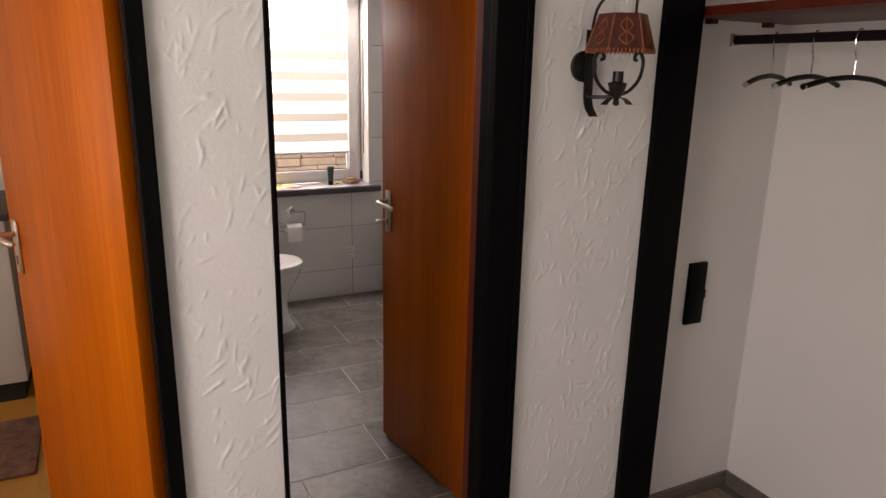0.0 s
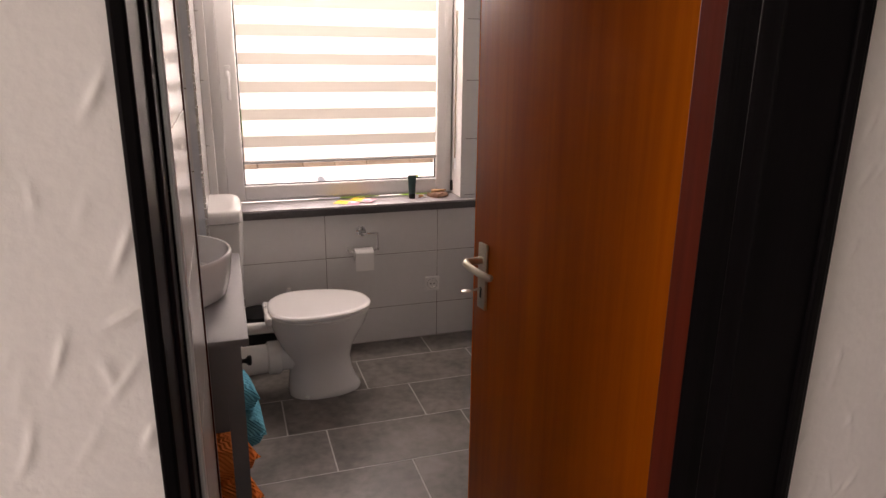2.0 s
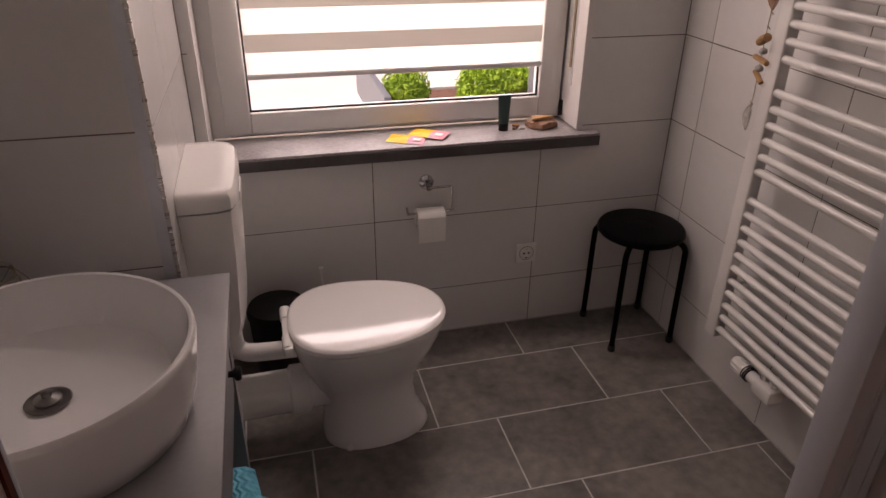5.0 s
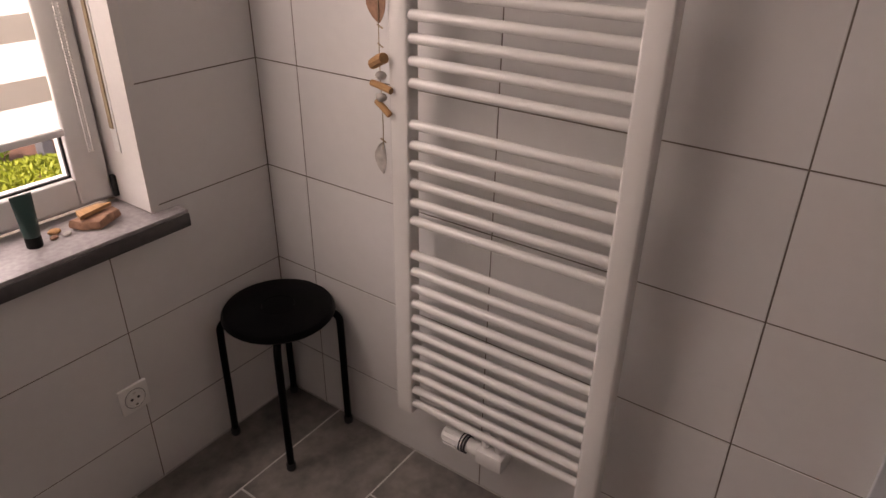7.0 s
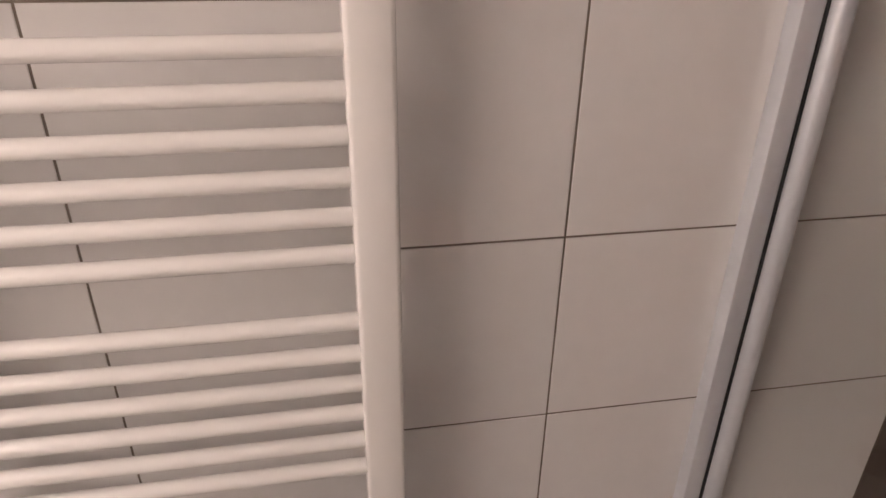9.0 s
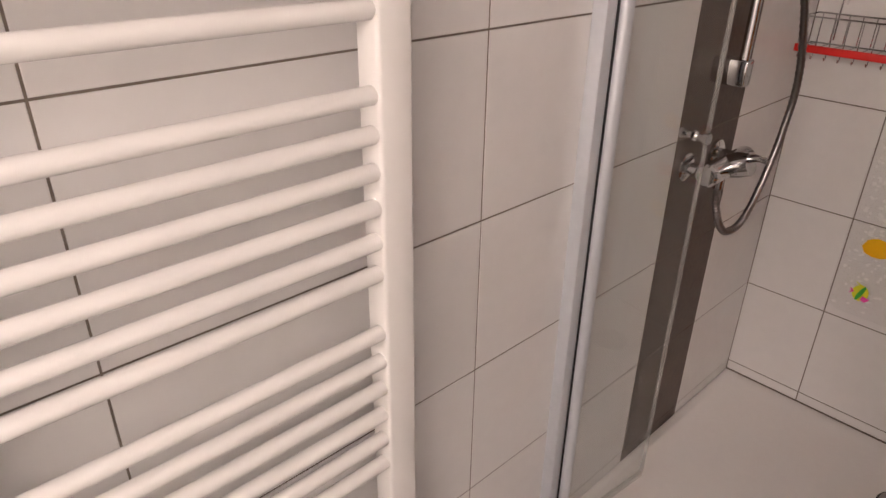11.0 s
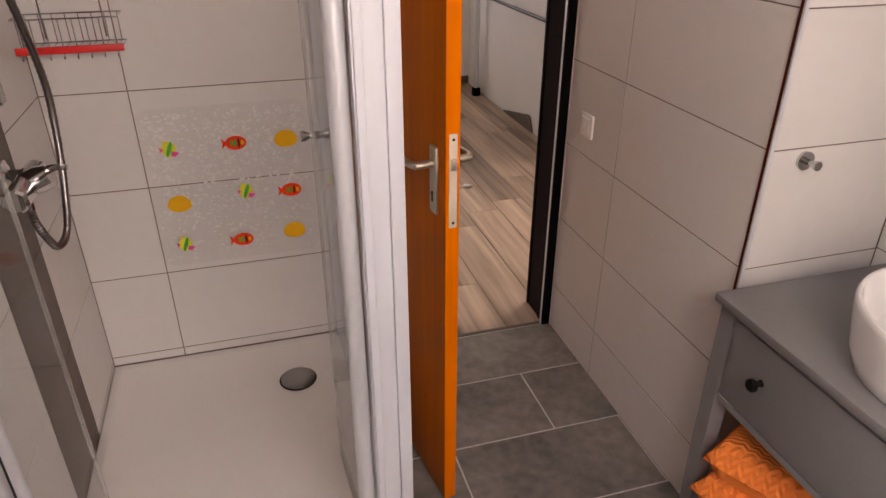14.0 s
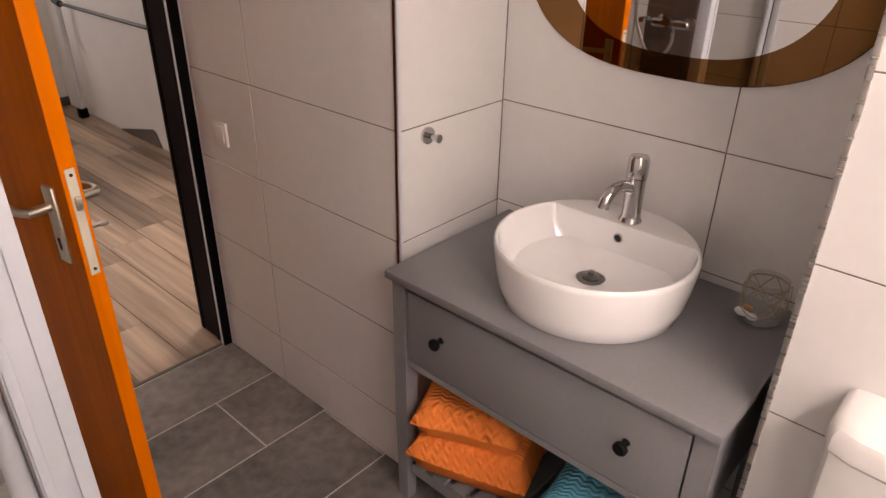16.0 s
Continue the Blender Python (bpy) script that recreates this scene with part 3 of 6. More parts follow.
def window_sash(parent):
    yo, yi = 0.24, 0.165
    o = (WIN_L, WIN_R, WIN_B + 0.004, WIN_T)
    for nm, lo, hi in (("frame_left", (o[0], yi, o[2]), (o[0] + 0.06, yo, o[3])), ("frame_right", (o[1] - 0.05, yi, o[2]), (o[1], yo, o[3])),
                       ("frame_bottom", (o[0] + 0.06, yi, o[2]), (o[1] - 0.05, yo, o[2] + 0.035)), ("frame_top", (o[0] + 0.06, yi, o[3] - 0.05), (o[1] - 0.05, yo, o[3]))):
        part("window_frame", box(B(), lo, hi, 0.004), M_PVC, parent, "", False)
    s0, s1, s2, s3 = WIN_L + 0.048, WIN_R - 0.012, WIN_B + 0.018, WIN_T - 0.04
    w = 0.085
    yi2, yo2 = 0.143, 0.205
    for lo, hi in (((s0, yi2, s2), (s0 + w, yo2, s3)), ((s1 - w, yi2, s2), (s1, yo2, s3)),
                   ((s0 + w, yi2, s2), (s1 - w, yo2, s2 + 0.072)), ((s0 + w, yi2, s3 - 0.08), (s1 - w, yo2, s3))):
        part("sash", box(B(), lo, hi, 0.006, 3), M_PVC, parent)
    g0, g1, g2, g3 = s0 + w, s1 - w, s2 + 0.072, s3 - 0.08
    for lo, hi in (((g0, 0.158, g2), (g0 + 0.006, 0.166, g3)), ((g1 - 0.006, 0.158, g2), (g1, 0.166, g3)), ((g0, 0.158, g2), (g1, 0.166, g2 + 0.006))):
        part("gasket", box(B(), lo, hi), M_RUBBER, parent, "", False)
    pane = part("pane", box(B(), (g0, 0.168, g2), (g1, 0.172, g3)), M_GLASS, parent, "", False)
    pane.visible_shadow = False
    # handle on the sash's free side
    hd = part("window_handle", box(B(), (s0 + 0.026, yi2 - 0.010, 1.40), (s0 + 0.056, yi2, 1.47), 0.004), M_PVC, parent, "white lever window handle")
    part("grip", tube(B(), smooth_path([(s0 + 0.041, yi2 - 0.008, 1.435), (s0 + 0.041, yi2 - 0.045, 1.432), (s0 + 0.041, yi2 - 0.05, 1.36), (s0 + 0.041, yi2 - 0.046, 1.31)], 4), 0.009, 10), M_PVC, hd)
    part("hinge", tube(B(), [(s1 + 0.004, yi2 - 0.006, s2 + 0.0), (s1 + 0.004, yi2 - 0.006, s2 + 0.055)], 0.008, 10), M_RUBBER, parent, "dark hinge pin")
    return g0, g1, g2, g3


g0, g1, g2, g3 = window_sash(window_1)
# plastered reveals and the window stone
for nm, lo, hi in (("window_reveal_east", (WIN_R - 0.003, 0.0, WIN_B + 0.004), (WIN_R + 0.02, 0.165, WIN_T)),
                   ("window_reveal_west", (WIN_L - 0.02, 0.0, WIN_B + 0.004), (WIN_L + 0.003, 0.165, WIN_T)),
                   ("window_reveal_top", (WIN_L, 0.0, WIN_T - 0.003), (WIN_R, 0.165, WIN_T + 0.02))):
    block(nm, lo, hi, M_SMOOTH, "white plastered window reveal", "wall")
sill = thing("window_sill", "grey stone window sill with a dark front edge, dusty", "window sill", kind="structure")
part("sill_top", box(B(), (X_WEST, -0.045, WIN_B - 0.010), (-0.305, 0.165, WIN_B), 0.002), M_SILL, sill)
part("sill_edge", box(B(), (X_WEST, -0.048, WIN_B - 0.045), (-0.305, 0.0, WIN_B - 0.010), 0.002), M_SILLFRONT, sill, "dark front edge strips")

# blind
blind = thing("roller_blind", "cream and sheer striped day-and-night roller blind, lowered almost to the sill", "blind")
bz, top, bl, br = 0.995, g3 + 0.02, g0 + 0.008, g1 - 0.01
z = bz + 0.012
while z < top:
    for nm, mat, hgt in (("sheer_band", M_SHEER, 0.078 if z > bz + 0.03 else 0.066), ("cream_band", M_CREAM, 0.056)):
        z2 = min(z + hgt, top)
        if z2 > z:
            bm = B()
            vs = [bm.verts.new(p) for p in ((bl, 0.128, z), (br, 0.128, z), (br, 0.128, z2), (bl, 0.128, z2))]
            bm.faces.new(vs)
            part(nm, bm, mat, blind, "", False)
        z = z2
part("bottom_rail", box(B(), (bl - 0.004, 0.120, bz - 0.006), (br + 0.004, 0.134, bz + 0.012), 0.004), M_PVC, blind, "pale grey bottom rail")
part("cassette", box(B(), (bl - 0.03, 0.095, top - 0.02), (br + 0.03, 0.142, top + 0.055), 0.008), M_PVC, blind)
for dx in (0.0, 0.011):
    bm = B()
    zz = 0.94
    while zz < top:
        bmesh.ops.create_icosphere(bm, subdivisions=1, radius=0.0026, matrix=Matrix.Translation((g1 + 0.038 + dx, 0.118, zz)))
        zz += 0.0075
    part("bead_chain", bm, M_PLASTIC, blind, "white bead pull chain")
# roller shutter strap guide on the reveal
strap = thing("shutter_strap_guide", "yellowed shutter strap guide on the window reveal", "strap guide")
part("plate", box(B(), (WIN_R - 0.006, 0.075, 0.93), (WIN_R - 0.0025, 0.10, 1.75), 0.001), M_PVC, strap, "", False)
part("strap", box(B(), (WIN_R - 0.010, 0.081, 0.99), (WIN_R - 0.006, 0.094, 1.75)), M_STRING, strap, "", False)


# ---- corner trims ----
t = thing("tile_edge_trim", "brown and silver metal edge trim on the recess corner", "trim", kind="structure")
part("dark_joint", box(B(), (X_WEST - 0.004, NICHE_S - 0.012, 0), (X_WEST + 0.0036, NICHE_S - 0.003, H_CEIL)), M_FRAMERED, t, "dark brown joint", False)
part("metal_bead", box(B(), (X_WEST - 0.006, NICHE_S - 0.003, 0), (X_WEST + 0.0044, NICHE_S + 0.003, H_CEIL), 0.0012), M_ALU, t)
t = thing("tile_edge_trim", "silver metal edge trim beside the washstand recess", "trim", kind="structure")
part("metal_bead", box(B(), (X_WEST - 0.006, NICHE_N - 0.004, 0), (X_WEST + 0.003, NICHE_N + 0.006, H_CEIL), 0.0012), M_STEEL, t)
part("anchor_leg", box(B(), (X_WEST - 0.03, NICHE_N - 0.003, 0), (X_WEST - 0.006, NICHE_N - 0.001, H_CEIL)), M_ALU, t, "", False)
t = thing("tile_edge_trim", "white plastic edge bead on the door-side wall end", "trim", kind="structure")
part("metal_bead", box(B(), (X_WEST - 0.006, -2.649, 0), (X_WEST + 0.002, -2.643, H_CEIL), 0.001), M_PVC, t)

# ---- towel radiator ----
RY0, RY1, RX = -0.567, -1.097, -0.084


def towel_radiator():
    rad = thing("towel_radiator", "white ladder towel radiator with grouped round rungs, on the tiled wall", "radiator")
    for y in (RY0, RY1):
        bm = B()
        prof = [(RX + 0.02, y - 0.0255)] + [(RX - 0.016 + 0.006 * (1 - math.sin(radians(a))), y - 0.0195 - 0.006 * math.cos(radians(a))) for a in (0, 30, 60, 90)]
        prof += [(RX - 0.017, y)] + [(RX - 0.016 + 0.006 * (1 - math.sin(radians(a))), y + 0.0195 + 0.006 * math.cos(radians(a))) for a in (90, 60, 30, 0)] + [(RX + 0.02, y + 0.0255)]
        skin(bm, [ring(bm, [(px, py, z) for px, py in prof]) for z in (0.252, 1.765)])
        part("post", bm, M_RAD, rad)
    zs = [0.282 + 0.0455 * i for i in range(11)] + [0.828 + 0.0458 * i for i in range(6)] + [1.147 + 0.0455 * i for i in range(6)] + [1.466 + 0.0455 * i for i in range(6)]
    for z in zs:
        pts = smooth_path([(RX - 0.002, RY0 - 0.018, z), (RX - 0.002, RY0 - 0.06, z), (RX - 0.003, (RY0 + RY1) / 2, z), (RX - 0.002, RY1 + 0.06, z), (RX - 0.002, RY1 + 0.018, z)], 3)
        part("rung", tube(B(), pts, 0.0115, 12), M_RAD, rad)
    for y in (RY0 - 0.002, RY1 + 0.002):
        for z in (0.44, 1.60):
            part("wall_bracket", tube(B(), [(RX + 0.01, y, z), (0.0, y, z)], 0.011, 10), M_RAD, rad)
    # valve with thermostat head under the lowest rung
    v = part("valve_block", box(B(), (-0.10, -0.875, 0.192), (-0.045, -0.795, 0.24), 0.008), M_PLASTIC, rad, "white valve block")
    part("connector", tube(B(), [(-0.07, -0.85, 0.235), (-0.07, -0.85, 0.275)], 0.012, 10), M_PLASTIC, v)
    part("connector", tube(B(), [(-0.07, -0.81, 0.235), (-0.07, -0.81, 0.275)], 0.012, 10), M_PLASTIC, v)
    part("supply_pipe", tube(B(), [(-0.06, -0.86, 0.205), (0.0, -0.86, 0.205)], 0.009, 10), M_PLASTIC, v)
    hd = part("thermostat_head", tube(B(), [(-0.074, -0.80, 0.216), (-0.074, -0.755, 0.216), (-0.074, -0.752, 0.216), (-0.074, -0.70, 0.216), (-0.074, -0.685, 0.216)], [0.019, 0.021, 0.024, 0.025, 0.02], 18), M_PLASTIC, rad, "ribbed white thermostat head")
    for k in range(3):
        part("dark_ring", tube(B(), [(-0.074, -0.762 + 0.008 * k, 0.216), (-0.074, -0.758 + 0.008 * k, 0.216)], 0.0253, 18), M_RUBBER, hd)
    for k in range(12):
        a = 2 * math.pi * k / 12
        part("rib", tube(B(), [(-0.074 + 0.0248 * math.cos(a), -0.733, 0.216 + 0.0248 * math.sin(a)), (-0.074 + 0.0248 * math.cos(a), -0.695, 0.216 + 0.0248 * math.sin(a))], 0.0022, 5), M_PLASTIC, hd)
    return rad


towel_radiator()


def garland():
    g = thing("driftwood_garland", "hanging string of driftwood sticks, beads and wooden leaves", "decoration")
    x, y = -0.104, -0.524
    part("string", tube(B(), smooth_path([(x + 0.03, y - 0.06, 1.56), (x, y - 0.01, 1.52), (x, y, 1.36), (x - 0.003, y, 1.2), (x, y - 0.002, 1.05), (x, y, 0.99)], 4), 0.0011, 6), M_STRING, g)

    def leaf(z0, z1, w, tw, mat, nm, label):
        bm = B()
        n = 12
        for s in (0.0016, -0.0016):
            rs = []
            for k in range(n + 1):
                f = k / n
                ww = w * math.sin(math.pi * f) ** 0.8 + 0.0008
                cy = y + 0.008 * math.sin(f * 3)
                zz = z0 + (z1 - z0) * f
                rs.append(ring(bm, [(x + s + math.sin(tw) * d * ww + 0.006 * (1 - (2 * d) ** 2) * (0.5), cy + math.cos(tw) * d * ww, zz) for d in (-0.5, -0.25, 0, 0.25, 0.5)]))
            skin(bm, rs, False, (False, False))
        part(nm, bm, mat, g, label)

    leaf(1.345, 1.262, 0.054, 0.1, M_LEAFWOOD, "wooden_leaf", "brown carved wooden leaf")
    leaf(1.008, 0.932, 0.038, 0.2, M_SHELL, "wooden_leaf", "pale carved wooden leaf")
    for p, q, r in (((x, y + 0.022, 1.176), (x - 0.012, y - 0.02, 1.196), 0.0125), ((x, y + 0.026, 1.136), (x - 0.006, y - 0.032, 1.128), 0.0078), ((x, y + 0.014, 1.098), (x - 0.004, y - 0.025, 1.074), 0.0075)):
        mid = ((p[0] + q[0]) / 2, (p[1] + q[1]) / 2, (p[2] + q[2]) / 2 + 0.0015)
        part("stick", tube(B(), [p, mid, q], [r * 0.92, r, r * 0.95], 9), M_DRIFT, g, "sawn driftwood stick")
    for z in (1.155, 1.108):
        bm = B()
        bmesh.ops.create_icosphere(bm, subdivisions=2, radius=0.0115, matrix=Matrix.Translation((x, y, z)) @ Matrix.Diagonal((1, 1.15, 0.85, 1)))
        part("bead", bm, M_SHELL, g, "round grey bead")
    for z in (1.352, 1.256, 1.012, 1.218):
        part("knot", tube(B(), [(x, y + 0.006, z + 0.003), (x, y - 0.001, z), (x - 0.002, y - 0.010, z - 0.003)], 0.0017, 5), M_STRING, g)
    return g


garland()


# ---- stool ----
def stool(cx, cy):
    s = thing("stool", "black round four-legged metal stool in the room corner", "stool", at=(cx, cy, 0))
    part("seat", lathe(B(), [(0.0, 0.442), (0.13, 0.440), (0.148, 0.436), (0.154, 0.428), (0.155, 0.420), (0.150, 0.414), (0.12, 0.412), (0.0, 0.412)], n=40, cap=(False, False)), M_STOOL, s)
    bm = B()
    tube(bm, [(0.045 * math.cos(a), 0.045 * math.sin(a), 0.441) for a in [2 * math.pi * k / 24 for k in range(25)]], 0.0015, 6)
    part("seat_hole_rim", bm, M_STOOL, s)
    for a in (45, 135, 225, 315):
        c, q = math.cos(radians(a)), math.sin(radians(a))
        pts = smooth_path([(c * 0.07, q * 0.07, 0.404), (c * 0.135, q * 0.135, 0.404), (c * 0.160, q * 0.160, 0.385), (c * 0.165, q * 0.165, 0.34), (c * 0.167, q * 0.167, 0.16), (c * 0.169, q * 0.169, 0.012)], 5)
        lg = part("leg", tube(B(), pts, 0.0105, 12), M_STOOL, s)
        part("foot_cap", lathe(B(), [(0.0115, 0.0), (0.0135, 0.003), (0.0135, 0.022), (0.0112, 0.025)], (c * 0.169, q * 0.169, 0), 12), M_RUBBER, lg)
    return s


stool(-0.150, -0.155).scale = (1.03, 1.03, 1.045)


# ---- toilet ----
def egg(xb, xf, hw, cy, z, n=40, p=2.3, k=0.16):
    cx, a = (xb + xf) / 2, (xf - xb) / 2
    out = []
    for i in range(n):
        t = 2 * math.pi * i / n
        c, s = math.cos(t), math.sin(t)
        ex = math.copysign(abs(c) ** (2 / p), c)
        ey = math.copysign(abs(s) ** (2 / p), s)
        out.append((cx + a * ex, cy + hw * ey * (1 - k * ex), z))
    return out


def toilet():
    w = thing("toilet", "white ceramic floor-standing toilet with closed lid and low wall cistern", "toilet")
    cy = -0.45
    bm = B()
    secs = [(0.0, -1.372, -1.035, 0.112), (0.012, -1.374, -1.032, 0.114), (0.03, -1.373, -1.040, 0.110), (0.06, -1.370, -1.058, 0.101), (0.11, -1.366, -1.074, 0.094),
            (0.17, -1.368, -1.079, 0.095), (0.225, -1.390, -1.066, 0.113), (0.28, -1.415, -1.038, 0.140), (0.33, -1.432, -1.008, 0.162), (0.37, -1.440, -0.994, 0.174), (0.392, -1.442, -0.990, 0.177)]
    skin(bm, [ring(bm, egg(b, f, h, cy, z, 40, 2.25, 0.12)) for z, b, f, h in secs])
    part("bowl", bm, M_CERAMIC, w)
    bm = B()
    skin(bm, [ring(bm, egg(b, f, h, cy, z, 48, 2.35, 0.15)) for z, b, f, h in ((0.394, -1.440, -0.990, 0.178), (0.397, -1.444, -0.984, 0.184), (0.408, -1.445, -0.982, 0.186), (0.411, -1.442, -0.986, 0.182))])
    part("seat_ring", bm, M_PLASTIC, w)
    bm = B()
    skin(bm, [ring(bm, egg(b, f, h, cy, z, 48, 2.4, 0.15)) for z, b, f, h in ((0.4125, -1.444, -0.984, 0.184), (0.415, -1.447, -0.980, 0.1875), (0.427, -1.447, -0.981, 0.1865), (0.4325, -1.442, -0.988, 0.181), (0.4345, -1.437, -0.994, 0.176), (0.4349, -1.428, -1.006, 0.167), (0.4354, -1.36, -1.10, 0.09))])
    part("lid", bm, M_CERAMIC, w, "closed glossy white lid")
    for dy in (-0.075, 0.075):
        part("hinge", tube(B(), [(-1.452, cy + dy - 0.03, 0.408), (-1.452, cy + dy + 0.03, 0.408)], 0.014, 12), M_PLASTIC, w)
    part("hinge_bar", box(B(), (-1.463, cy - 0.115, 0.385), (-1.435, cy + 0.115, 0.418), 0.008), M_PLASTIC, w)
    for dy in (-0.112, 0.112):
        part("screw_cap", lathe(B(), [(0.012, 0), (0.011, 0.006), (0.006, 0.009)], (-1.30, cy + dy * 0.98, 0.013), 12), M_PLASTIC, w)
    # inlet and outlet stubs of the bowl
    part("inlet_pipe", tube(B(), smooth_path([(-1.60, cy + 0.02, 0.48), (-1.60, cy + 0.02, 0.385), (-1.592, cy + 0.02, 0.35), (-1.565, cy + 0.012, 0.335), (-1.50, cy + 0.004, 0.335), (-1.41, cy, 0.335)], 5), 0.027, 16), M_PLASTIC, w, "white flush pipe elbow")
    part("outlet_socket", tube(B(), [(-1.425, cy, 0.185), (-1.40, cy, 0.185), (-1.30, cy, 0.195)], [0.062, 0.064, 0.07], 22), M_CERAMIC, w)
    op = part("outlet_pipe", tube(B(), [(-1.657, cy, 0.18), (-1.64, cy, 0.18), (-1.638, cy, 0.18), (-1.44, cy, 0.185)], [0.082, 0.082, 0.068, 0.066], 24), M_PLASTIC, w, "wide white waste pipe")
    part("collar", tube(B(), [(-1.462, cy, 0.185), (-1.455, cy, 0.185), (-1.41, cy, 0.185), (-1.40, cy, 0.185)], [0.068, 0.077, 0.077, 0.07], 24), M_PLASTIC, op)
    return w


toilet()


def cistern():
    c = thing("cistern", "white plastic wall-hung toilet cistern", "cistern")
    y0, y1, x0, x1 = -0.628, -0.24, X_WEST + 0.001, -1.527
    def sec(z, g, xf):
        return [(x0, y0 + g, z), (xf - 0.045, y0 + g, z), (xf - 0.016, y0 + g + 0.012, z), (xf - 0.004, y0 + g + 0.045, z), (xf, (y0 + y1) / 2 - 0.06, z), (xf, (y0 + y1) / 2 + 0.06, z),
                (xf - 0.004, y1 - g - 0.045, z), (xf - 0.016, y1 - g - 0.012, z), (xf - 0.045, y1 - g, z), (x0, y1 - g, z)]
    bm = B()
    skin(bm, [ring(bm, sec(z, g, xf)) for z, g, xf in ((0.490, 0.04, x1 - 0.05), (0.505, 0.02, x1 - 0.028), (0.550, 0.010, x1 - 0.016), (0.730, 0.004, x1 - 0.004), (0.866, 0.002, x1))])
    part("tank", bm, M_PLASTIC, c)
    bm = B()
    skin(bm, [ring(bm, sec(z, g, xf)) for z, g, xf in ((0.869, 0.003, x1 - 0.001), (0.872, -0.001, x1 + 0.003), (0.898, -0.001, x1 + 0.003), (0.912, 0.004, x1 - 0.003), (0.919, 0.014, x1 - 0.016), (0.921, 0.04, x1 - 0.04))])
    lid = part("tank_lid", bm, M_PLASTIC, c, "smooth white cistern lid")
    part("flush_button", box(B(), (x1 - 0.004, -0.47, 0.82), (x1 + 0.004, -0.36, 0.855), 0.004), M_PLASTIC, c)
    return c


cistern()

bin_ = thing("waste_bin", "small black round bin with a lid between toilet and wall", "bin", at=(-1.475, -0.125, 0))
part("body", lathe(B(), [(0.082, 0.0), (0.086, 0.006), (0.098, 0.262), (0.098, 0.266)], n=32), M_BIN, bin_)
part("lid", lathe(B(), [(0.102, 0.262), (0.103, 0.275), (0.096, 0.292), (0.06, 0.302), (0.0, 0.305)], n=32, cap=(True, False)), M_BIN, bin_)


brush = thing("toilet_brush", "white toilet brush standing in its holder behind the toilet", "toilet brush", at=(-1.315, -0.052, 0))
part("holder", lathe(B(), [(0.040, 0.0), (0.042, 0.004), (0.046, 0.10), (0.044, 0.104), (0.040, 0.10), (0.037, 0.01)], n=24, cap=(True, True)), M_PLASTIC, brush)
part("handle", lathe(B(), [(0.008, 0.012), (0.0065, 0.11), (0.0065, 0.355), (0.011, 0.358), (0.012, 0.366), (0.010, 0.375), (0.0, 0.377)], n=16, cap=(True, False)), M_PLASTIC, brush)

# ---- wall fittings ----
def paper_holder():
    h = thing("toilet_paper_holder", "chrome bent-rod toilet paper holder on the tiles", "paper holder")
    x, z = -0.928, 0.640
    part("rosette", tube(B(), [(x, 0.0, z), (x, -0.008, z), (x, -0.011, z)], [0.026, 0.026, 0.022], 24), M_CHROME, h)
    part("neck", tube(B(), [(x, -0.008, z), (x, -0.05, z - 0.006)], 0.0105, 12), M_CHROME, h)
    pts = smooth_path([(x, -0.05, z - 0.006), (x + 0.045, -0.055, z - 0.003), (x + 0.074, -0.055, z - 0.003), (x + 0.078, -0.055, z - 0.015), (x + 0.078, -0.055, z - 0.082), (x + 0.072, -0.055, z - 0.094), (x - 0.065, -0.055, z - 0.094), (x - 0.077, -0.055, z - 0.09), (x - 0.081, -0.055, z - 0.068)], 4)
    part("bent_rod", tube(B(), pts, 0.0042, 10), M_CHROME, h)
    roll = thing("toilet_roll", "nearly used-up white toilet paper roll hanging on its holder", "toilet paper")
    cz = z - 0.094 - 0.018
    bm = B()
    n = 28
    xs = (x - 0.047, x + 0.05)
    rings = []
    for xx, r in ((xs[0], 0.021), (xs[0], 0.034), (xs[1], 0.034), (xs[1], 0.021)):
        rings.append(ring(bm, [(xx, -0.055 + r * math.cos(2 * math.pi * i / n), cz + r * math.sin(2 * math.pi * i / n)) for i in range(n)]))
    skin(bm, rings + [rings[0]], True, (False, False))
    part("roll", bm, M_PAPER, roll)
    bm = B()
    rs = [ring(bm, [(xs[0] + 0.001, yy, zz), (xs[1] - 0.001, yy, zz)]) for yy, zz in ((-0.0885, cz + 0.012), (-0.0895, cz), (-0.0895, cz - 0.05), (-0.0885, cz - 0.082))]
    rs += [ring(bm, [(xs[0] + 0.001, yy - 0.001, zz), (xs[1] - 0.001, yy - 0.001, zz)]) for yy, zz in ((-0.0885, cz - 0.082), (-0.0895, cz - 0.05), (-0.0895, cz), (-0.0885, cz + 0.012))]
    skin(bm, rs + [rs[0]], False, (False, False))
    part("loose_sheet", bm, M_PAPER, roll, "hanging loose end")


paper_holder()


